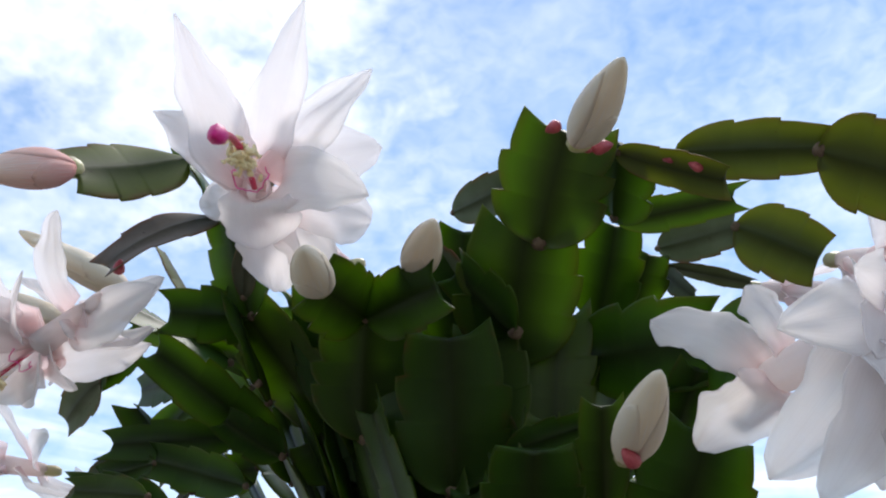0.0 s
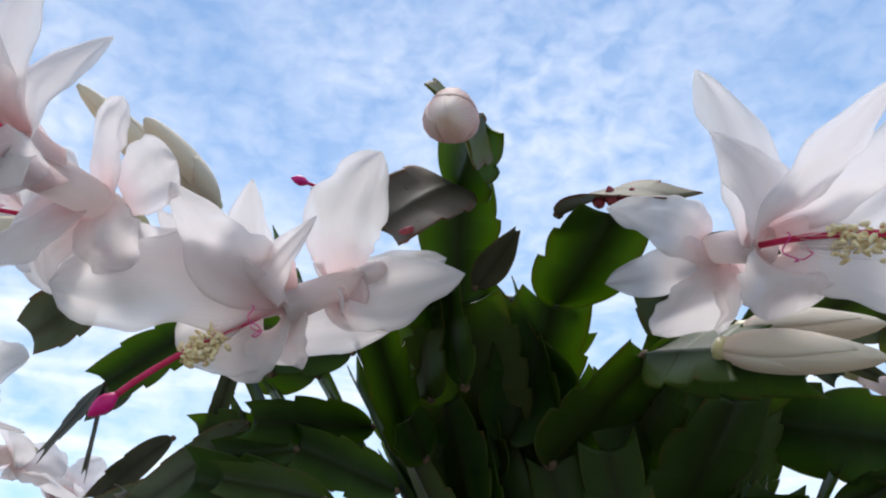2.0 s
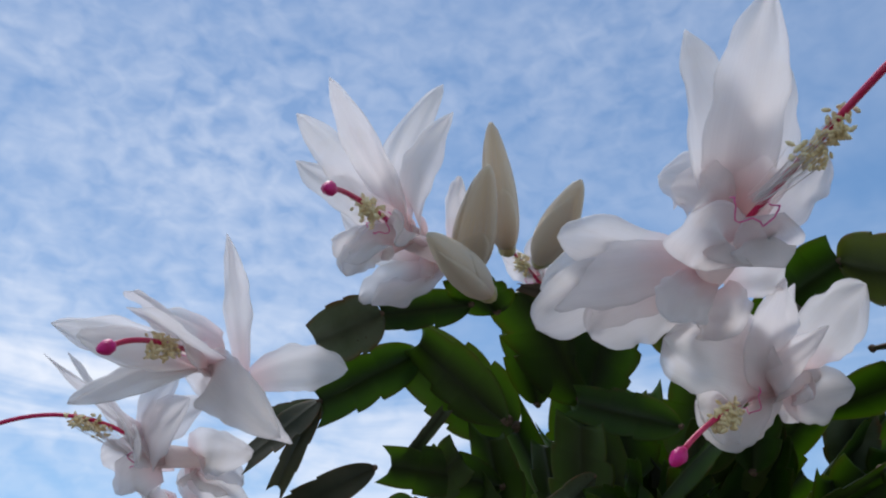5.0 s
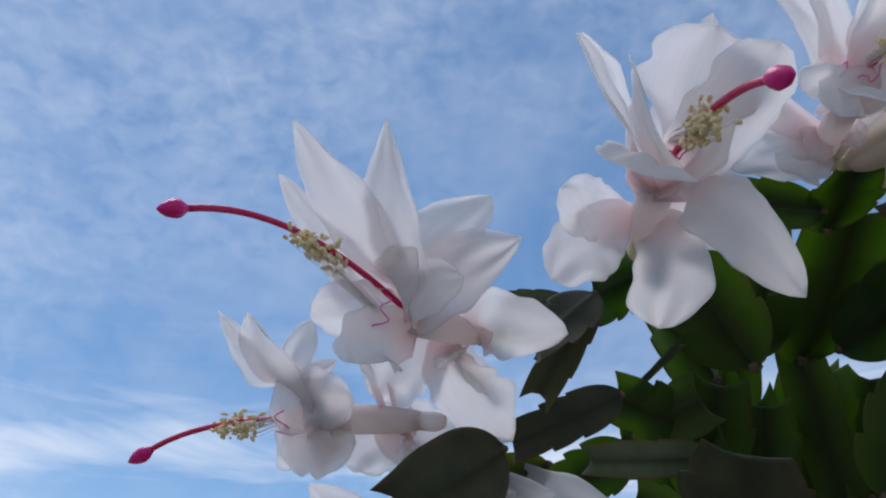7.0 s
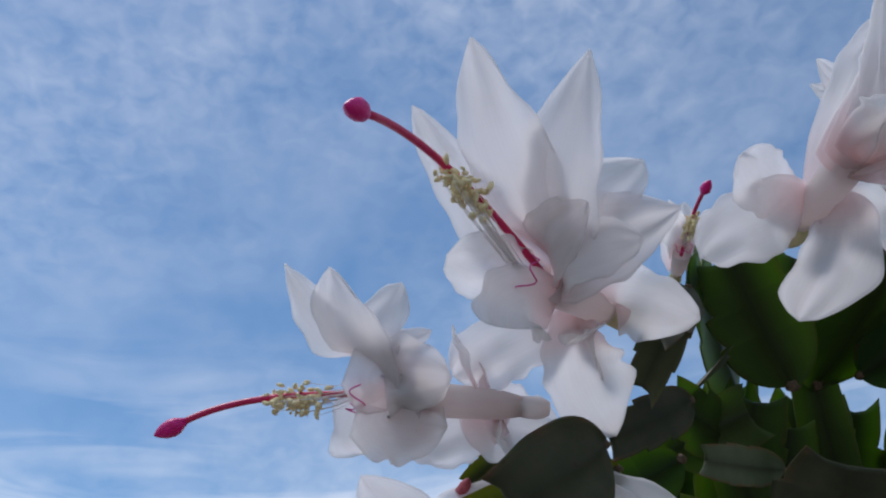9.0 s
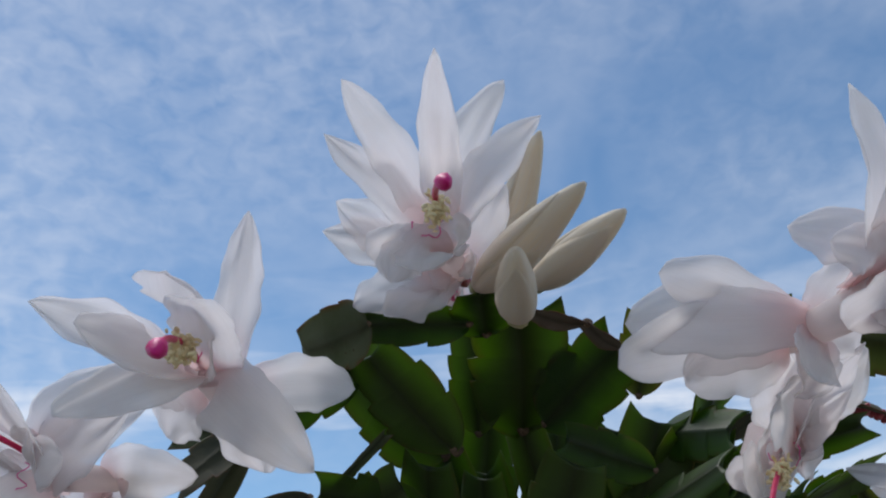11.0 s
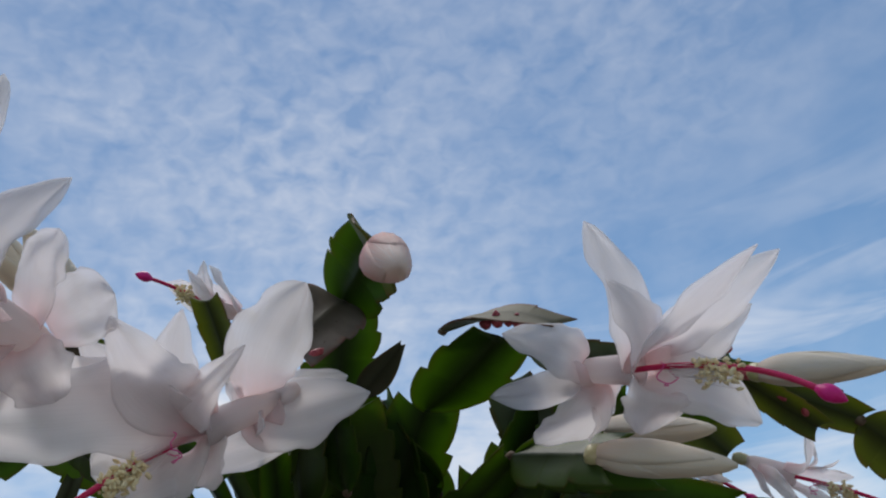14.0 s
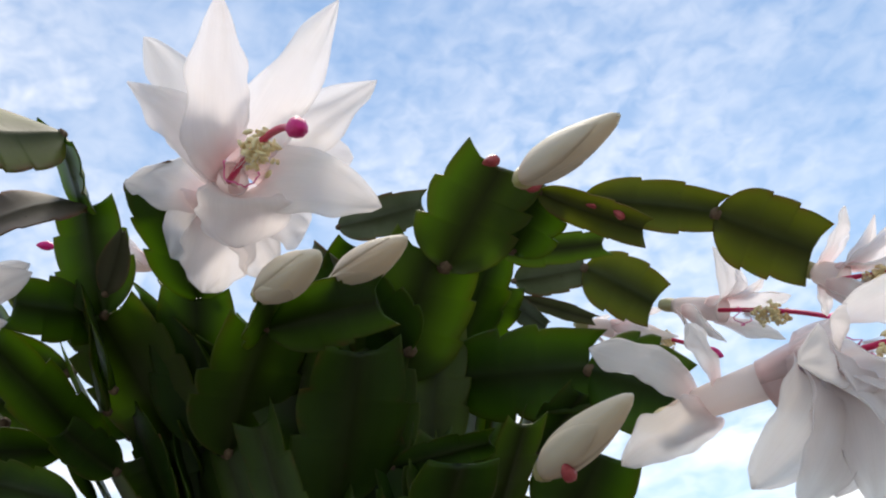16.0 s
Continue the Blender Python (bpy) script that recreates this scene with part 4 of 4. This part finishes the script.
# blossoms
flower((-0.1664, -0.2303, 0.2855), (-0.1585, -0.2602, 0.2753), (-0.1513, -0.2934, 0.2576), (0.00, 0.00, 1.00),
       rear=[((-0.1884, -0.2253, 0.2959), 0.0185, 0.00, 0.0), ((-0.1665, -0.2097, 0.2714), 0.0190, 0.00, 0.5, (-0.01, -0.88, -0.48)), ((-0.1368, -0.2145, 0.2888), 0.0150, 0.00, 0.8, (0.20, -0.79, -0.58)), ((-0.1475, -0.2157, 0.2730), 0.0160, 0.00, 0.6), ((-0.1760, -0.2030, 0.2862), 0.0190, 0.00, 0.4)],
       front=[((-0.1841, -0.2614, 0.3160), 0.0180, 0.00, 0.0), ((-0.1867, -0.2660, 0.2946), 0.0155, 0.00, 0.0), ((-0.1661, -0.2979, 0.2933), 0.0170, 0.00, 0.0), ((-0.1392, -0.2911, 0.3015), 0.0165, 0.00, 0.0), ((-0.1255, -0.2678, 0.2985), 0.0155, 0.00, 0.2), ((-0.1289, -0.2432, 0.2939), 0.0180, 0.00, 0.8, (0.19, -0.74, -0.65)), ((-0.1264, -0.2615, 0.2630), 0.0175, 0.00, 0.1), ((-0.1594, -0.2436, 0.2617), 0.0220, 0.00, 0.6)],
       label='wide-open white blossom with a magenta pistil beside a pair of cream buds', dangle=0.0070, wrap=(-0.21, -0.89, -0.40))
flower((-0.2406, -0.1869, 0.2840), (-0.2709, -0.1766, 0.2691), (-0.2977, -0.1692, 0.2482), (0.00, 0.00, 1.00),
       rear=[((-0.2454, -0.2124, 0.3065), 0.0220, 0.00, 0.4, (-0.52, -0.68, -0.52)), ((-0.2145, -0.1940, 0.2862), 0.0200, 0.00, 0.2, (-0.49, -0.77, -0.42)), ((-0.2228, -0.1724, 0.2805), 0.0160, 0.00, 0.3), ((-0.2165, -0.1849, 0.2943), 0.0150, 0.00, 0.4), ((-0.2464, -0.1844, 0.2730), 0.0120, 0.00, 0.5), ((-0.2527, -0.1786, 0.2908), 0.0108, 0.00, 0.0)],
       front=[((-0.3171, -0.1789, 0.2713), 0.0250, 0.00, 1.0, (-0.35, -0.84, -0.42)), ((-0.3060, -0.1790, 0.2880), 0.0220, 0.00, 0.8), ((-0.2953, -0.1855, 0.2929), 0.0175, 0.00, 0.1, (-0.45, -0.72, -0.52)), ((-0.2945, -0.2040, 0.2906), 0.0200, 0.00, 0.1, (-0.45, -0.72, -0.52)), ((-0.2747, -0.1997, 0.2987), 0.0165, 0.00, 0.0, (-0.45, -0.72, -0.52)), ((-0.2590, -0.2027, 0.2900), 0.0115, 0.00, 0.0), ((-0.2529, -0.1630, 0.2650), 0.0230, 0.00, 0.6), ((-0.2256, -0.1690, 0.2777), 0.0200, 0.00, 0.3), ((-0.2720, -0.1640, 0.2600), 0.0220, 0.00, 0.8), ((-0.2850, -0.1680, 0.2640), 0.0230, 0.00, 0.9)],
       label='white blossom tilted down with a drooping magenta pistil', wrap=(-0.69, -0.49, -0.54), seat=TUBE)
flower((-0.3018, -0.1815, 0.2909), (-0.3415, -0.2179, 0.2881), (-0.3695, -0.2586, 0.2880), (0.00, 0.00, 1.00),
       rear=[((-0.3208, -0.1386, 0.2846), 0.0220, 0.00, 0.9, (-0.55, -0.75, -0.37)), ((-0.3310, -0.1544, 0.3059), 0.0180, 0.00, 0.7, (-0.53, -0.70, -0.47)), ((-0.3244, -0.1424, 0.2966), 0.0210, 0.00, 0.9), ((-0.2937, -0.2048, 0.2962), 0.0190, 0.00, 0.6, (-0.67, -0.59, -0.46)), ((-0.3095, -0.2072, 0.3091), 0.0150, 0.00, 0.4), ((-0.3297, -0.1857, 0.2697), 0.0150, 0.00, 0.8), ((-0.3150, -0.1549, 0.2800), 0.0200, 0.00, 0.9, (-0.60, -0.71, -0.37)), ((-0.3000, -0.1850, 0.2750), 0.0190, 0.00, 0.8)],
       front=[((-0.3529, -0.2335, 0.3350), 0.0200, 0.00, 0.1), ((-0.3517, -0.2114, 0.3373), 0.0180, 0.00, 0.2), ((-0.3271, -0.2238, 0.3344), 0.0185, 0.00, 0.5), ((-0.3117, -0.2258, 0.3101), 0.0165, 0.00, 0.1), ((-0.3324, -0.1883, 0.3111), 0.0170, 0.00, 0.5, (-0.60, -0.64, -0.48)), ((-0.3330, -0.1950, 0.2800), 0.0180, 0.00, 0.9, (-0.60, -0.64, -0.48)), ((-0.3215, -0.2060, 0.2830), 0.0170, 0.00, 0.9, (-0.60, -0.64, -0.48)), ((-0.3400, -0.1960, 0.3000), 0.0150, 0.00, 0.8, (-0.60, -0.64, -0.48))],
       label='large white blossom facing outwards with a long crimson style', tube=0.0050, dangle=(0.006, -0.008, 0.010))
flower((-0.3000, -0.0909, 0.3347), (-0.3491, -0.0953, 0.3284), (-0.3786, -0.1104, 0.3169), (0.00, 0.00, 1.00),
       rear=[((-0.3313, -0.0554, 0.3435), 0.0170, 0.00, 0.3), ((-0.3217, -0.0614, 0.3207), 0.0170, 0.00, 0.2), ((-0.3062, -0.0795, 0.3285), 0.0140, 0.00, 0.7), ((-0.3268, -0.1151, 0.3478), 0.0130, 0.00, 0.6), ((-0.3330, -0.0609, 0.3528), 0.0150, 0.00, 0.3), ((-0.3162, -0.1001, 0.3284), 0.0090, 0.00, 0.5), ((-0.3252, -0.0733, 0.3126), 0.0150, 0.00, 0.4)],
       front=[((-0.3745, -0.0823, 0.3629), 0.0155, 0.00, 0.3), ((-0.3855, -0.1124, 0.3543), 0.0130, 0.00, 0.4), ((-0.3458, -0.1225, 0.3731), 0.0150, 0.00, 0.4), ((-0.3515, -0.1322, 0.3509), 0.0140, 0.00, 0.2), ((-0.3620, -0.0707, 0.3545), 0.0135, 0.00, 0.0), ((-0.3516, -0.0947, 0.3089), 0.0155, 0.00, 0.8, (-0.86, -0.12, -0.50)), ((-0.3463, -0.1072, 0.3202), 0.0120, 0.00, 0.7, (-0.86, -0.12, -0.50)), ((-0.3478, -0.0776, 0.3211), 0.0140, 0.00, 0.7, (-0.86, -0.12, -0.50)), ((-0.3476, -0.0842, 0.3107), 0.0150, 0.00, 0.8, (-0.86, -0.12, -0.50))],
       label='white star-shaped blossom beside a cluster of cream buds', dangle=0.0050, wrap=(-0.82, -0.48, -0.32), seat=RUBY)
flower((-0.3410, -0.0323, 0.2866), (-0.3775, -0.0411, 0.2906), (-0.4065, -0.0559, 0.2734), (0.00, 0.00, 1.00),
       rear=[((-0.3590, -0.0150, 0.2930), 0.0150, 0.00, 0.6, (-0.77, 0.05, -0.63)), ((-0.3361, -0.0092, 0.2826), 0.0180, 0.00, 0.8, (-0.83, -0.08, -0.55)), ((-0.3231, -0.0337, 0.2712), 0.0180, 0.00, 0.7, (-0.87, 0.02, -0.48)), ((-0.3258, -0.0643, 0.2907), 0.0160, 0.00, 0.3, (-0.84, -0.34, -0.43)), ((-0.3749, -0.0563, 0.3254), 0.0135, 0.00, 0.4)],
       front=[((-0.4116, -0.0246, 0.2882), 0.0150, 0.00, 0.4), ((-0.4069, -0.0327, 0.2830), 0.0170, 0.00, 0.3), ((-0.4013, -0.0267, 0.2642), 0.0180, 0.00, 0.5), ((-0.3510, -0.0640, 0.2600), 0.0200, 0.00, 0.6, (-0.85, -0.39, -0.36)), ((-0.4012, -0.0514, 0.2951), 0.0280, 0.00, 1.0), ((-0.4035, -0.0602, 0.2845), 0.0200, 0.00, 0.8, (-0.75, -0.15, -0.64))],
       label='white blossom seen from the front with cupped petals', wrap=(-0.96, -0.23, -0.14))
flower((-0.3243, 0.0116, 0.2754), (-0.3449, 0.0367, 0.2764), (-0.3882, 0.0661, 0.2815), (0.00, 0.00, 1.00),
       rear=[((-0.3204, -0.0102, 0.2753), 0.0190, 0.00, 0.5, (-0.83, 0.15, -0.53)), ((-0.2969, 0.0096, 0.2572), 0.0220, 0.00, 0.7, (-0.90, 0.06, -0.43)), ((-0.3010, 0.0478, 0.2743), 0.0190, 0.00, 0.7, (-0.86, -0.01, -0.51)), ((-0.3273, 0.0238, 0.2664), 0.0120, 0.00, 0.5), ((-0.3067, 0.0126, 0.2696), 0.0190, 0.00, 0.6)],
       front=[((-0.3834, 0.0200, 0.3020), 0.0210, 0.00, 0.4), ((-0.3820, 0.0440, 0.3090), 0.0205, 0.00, 0.4), ((-0.3611, 0.0567, 0.3105), 0.0150, 0.00, 0.0), ((-0.3487, 0.0504, 0.2770), 0.0165, 0.00, 0.7, (-0.80, 0.10, -0.59)), ((-0.3419, 0.0385, 0.2618), 0.0200, 0.00, 0.8, (-0.80, 0.10, -0.59)), ((-0.3499, 0.0032, 0.3018), 0.0230, 0.00, 0.5), ((-0.3374, -0.0014, 0.2925), 0.0200, 0.00, 0.2), ((-0.3480, -0.0036, 0.2889), 0.0220, 0.00, 0.1), ((-0.3581, 0.0203, 0.2827), 0.0150, 0.00, 0.5), ((-0.3560, 0.0098, 0.2740), 0.0160, 0.00, 0.6)],
       label='white blossom on the outer branch with a long magenta pistil', dangle=(0.006, 0.000, 0.022), wrap=(-0.88, 0.32, -0.35))
flower((-0.3056, 0.0321, 0.2615), (-0.3059, 0.0777, 0.2678), (-0.3050, 0.1160, 0.2620), (0.00, 0.00, 1.00),
       rear=[((-0.2870, 0.0615, 0.2588), 0.0180, 0.00, 0.7, (-0.90, -0.15, -0.40)), ((-0.2954, 0.0220, 0.2584), 0.0200, 0.00, 0.4, (-0.91, 0.00, -0.42)), ((-0.3130, 0.0490, 0.2814), 0.0105, 0.00, 0.2), ((-0.2962, 0.0357, 0.2540), 0.0180, 0.00, 0.6), ((-0.2931, 0.0443, 0.2836), 0.0150, 0.00, 0.4)],
       front=[((-0.3235, 0.0905, 0.2950), 0.0160, 0.00, 0.0), ((-0.3280, 0.0790, 0.2900), 0.0185, 0.00, 0.4), ((-0.3217, 0.0615, 0.2893), 0.0170, 0.00, 0.6), ((-0.3180, 0.0543, 0.2770), 0.0120, 0.00, 0.1), ((-0.2910, 0.0715, 0.2578), 0.0220, 0.00, 0.8, (-0.85, 0.15, -0.50)), ((-0.3141, 0.0500, 0.2660), 0.0200, 0.00, 0.7, (-0.85, 0.15, -0.50)), ((-0.3064, 0.0516, 0.2566), 0.0210, 0.00, 0.8, (-0.85, 0.15, -0.50))],
       label='lower white blossom with a curved magenta pistil', dangle=0.0060, wrap=(-0.83, 0.43, -0.37), seat=TUBE)
flower((-0.2472, 0.0461, 0.2352), (-0.2655, 0.0588, 0.2330), (-0.2788, 0.0865, 0.2249), (0.00, 0.00, 1.00),
       rear=[((-0.2780, 0.0009, 0.2470), 0.0376, 0.00), ((-0.2668, -0.0154, 0.2448), 0.0453, 0.00)],
       front=[((-0.2821, 0.0737, 0.2562), 0.0244, 0.00), ((-0.2827, 0.0463, 0.2418), 0.0187, 0.00), ((-0.2790, 0.0125, 0.2489), 0.0397, 0.00), ((-0.2583, 0.0327, 0.2495), 0.0199, 0.00), ((-0.2915, 0.0641, 0.2354), 0.0227, 0.00)],
       label='white blossom low on the outer branch')
flower((-0.1854, -0.0576, 0.3800), (-0.2069, -0.0566, 0.3816), (-0.2319, -0.0601, 0.3877), (0.00, 0.00, 1.00),
       rear=[((-0.2102, -0.0505, 0.3946), 0.0146, 0.00), ((-0.2101, -0.0730, 0.3933), 0.0169, 0.00)],
       front=[((-0.2211, -0.0501, 0.3929), 0.0139, 0.00), ((-0.2192, -0.0719, 0.3892), 0.0147, 0.00), ((-0.2081, -0.0612, 0.4021), 0.0141, 0.00)],
       label='small white blossom on the far side', tube=0.0035)
flower((-0.0382, -0.2203, 0.2250), (-0.0088, -0.2726, 0.2202), (-0.0087, -0.3135, 0.2024), (0.00, 0.00, 1.00),
       rear=[((-0.0595, -0.2219, 0.2460), 0.0194, 0.00, 0.5), ((-0.0503, -0.2064, 0.2164), 0.0181, 0.00, 0.5), ((-0.0383, -0.2406, 0.2430), 0.0125, 0.00, 0.5)],
       front=[((-0.0449, -0.2536, 0.1914), 0.0191, 0.00, 0.5), ((-0.0378, -0.2602, 0.1841), 0.0172, 0.00, 0.5), ((-0.0277, -0.2779, 0.2041), 0.0160, 0.00, 0.5), ((-0.0272, -0.2810, 0.2214), 0.0109, 0.00, 0.5), ((-0.0442, -0.2842, 0.2082), 0.0159, 0.00, 0.5), ((0.0000, -0.2939, 0.2261), 0.0156, 0.00, 0.5), ((-0.0112, -0.3007, 0.2019), 0.0202, 0.00, 0.5), ((-0.0240, -0.2854, 0.1865), 0.0214, 0.00, 0.5), ((-0.0215, -0.2644, 0.1818), 0.0212, 0.00, 0.5), ((-0.0152, -0.2916, 0.1910), 0.0203, 0.00, 0.5), ((-0.0261, -0.2572, 0.1872), 0.0199, 0.00, 0.5)],
       label='white blossom with broad swept-back petals low on the plant', tube=0.0050, wrap=(-0.19, -0.94, -0.29))
flower((0.0094, -0.1682, 0.2930), (0.0228, -0.1934, 0.2747), (0.0324, -0.2175, 0.2590), (0.00, 0.00, 1.00),
       rear=[((0.0102, -0.1762, 0.2715), 0.0098, 0.00), ((0.0136, -0.1883, 0.2672), 0.0135, 0.00)],
       front=[((0.0120, -0.1989, 0.2995), 0.0138, 0.00), ((0.0213, -0.1957, 0.2937), 0.0099, 0.00), ((0.0245, -0.2037, 0.2836), 0.0083, 0.00), ((0.0343, -0.2027, 0.2773), 0.0097, 0.00), ((0.0305, -0.1959, 0.2629), 0.0112, 0.00)],
       label='white blossom on the far branch')
flower((0.0133, -0.2385, 0.2629), (0.0188, -0.2470, 0.2524), (0.0305, -0.2603, 0.2489), (0.00, 0.00, 1.00),
       rear=[((0.0188, -0.2559, 0.2749), 0.0120, 0.00), ((0.0166, -0.2330, 0.2501), 0.0069, 0.00), ((0.0213, -0.2473, 0.2417), 0.0122, 0.00)],
       front=[((0.0208, -0.2610, 0.2680), 0.0116, 0.00), ((0.0269, -0.2705, 0.2652), 0.0157, 0.00), ((0.0290, -0.2658, 0.2510), 0.0125, 0.00), ((0.0205, -0.2553, 0.2370), 0.0125, 0.00)],
       label='white blossom at the end of an arching stem')
flower((-0.0083, -0.1312, 0.3058), (0.0057, -0.1409, 0.2962), (0.0297, -0.1514, 0.2826), (0.00, 0.00, 1.00),
       rear=[((0.0007, -0.1355, 0.3075), 0.0043, 0.00), ((-0.0008, -0.1340, 0.2895), 0.0082, 0.00)],
       front=[((0.0168, -0.1537, 0.3022), 0.0115, 0.00), ((0.0187, -0.1512, 0.2878), 0.0122, 0.00), ((0.0124, -0.1444, 0.2813), 0.0122, 0.00)],
       label='small white blossom behind the foliage', tube=0.0036)

# buds
bud((-0.2327, -0.2292, 0.3094), (-0.2446, -0.2527, 0.2909), 0.0127, PINKBUD, label='plump pink-flushed closed bud at a branch end')
bud((-0.0733, -0.2351, 0.2973), (-0.0634, -0.2766, 0.2850), 0.0119, label='cream closed bud standing on a segment end')
bud((-0.1506, -0.2190, 0.2648), (-0.1419, -0.2592, 0.2500), 0.0112, label='cream closed bud beside its twin')
bud((-0.1260, -0.2000, 0.2810), (-0.1142, -0.2380, 0.2708), 0.0115, label='cream closed bud beside its twin')
bud((-0.0671, -0.1909, 0.2215), (-0.0610, -0.2404, 0.2217), 0.0124, label='cream closed bud low among the segments')
bud((-0.2828, -0.1008, 0.3458), (-0.3256, -0.1272, 0.3653), 0.0125, label='tall slender cream bud in a cluster')
bud((-0.3032, -0.0981, 0.3284), (-0.3438, -0.1403, 0.3304), 0.0142, label='slender cream bud in a cluster')
bud((-0.2757, -0.1113, 0.3396), (-0.3025, -0.1471, 0.3445), 0.0140, label='slender cream bud in a cluster')
bud((-0.3073, -0.1099, 0.3129), (-0.3477, -0.1200, 0.3126), 0.0122, label='short cream bud in a cluster')

# young buds at the segment ends
bead((-0.0798, -0.2293, 0.3081), 0.0041)
bead((-0.0676, -0.2267, 0.3008), 0.0047)
bead((-0.0709, -0.2272, 0.3008), 0.0037)
bead((-0.0477, -0.2276, 0.2940), 0.0036)
bead((-0.0420, -0.2307, 0.2873), 0.0029)
bead((-0.1816, -0.2121, 0.3063), 0.0038)
bead((-0.1793, -0.2151, 0.3063), 0.0041)
bead((-0.1770, -0.2176, 0.3056), 0.0034)
bead((-0.1755, -0.2199, 0.3049), 0.0040)
bead((-0.1734, -0.2220, 0.3035), 0.0031)
bead((-0.2315, -0.1905, 0.2960), 0.0042)
bead((-0.2742, -0.1084, 0.3388), 0.0040)
bead((-0.2659, 0.0468, 0.2561), 0.0046)
bead((-0.0669, -0.2060, 0.2141), 0.0046)
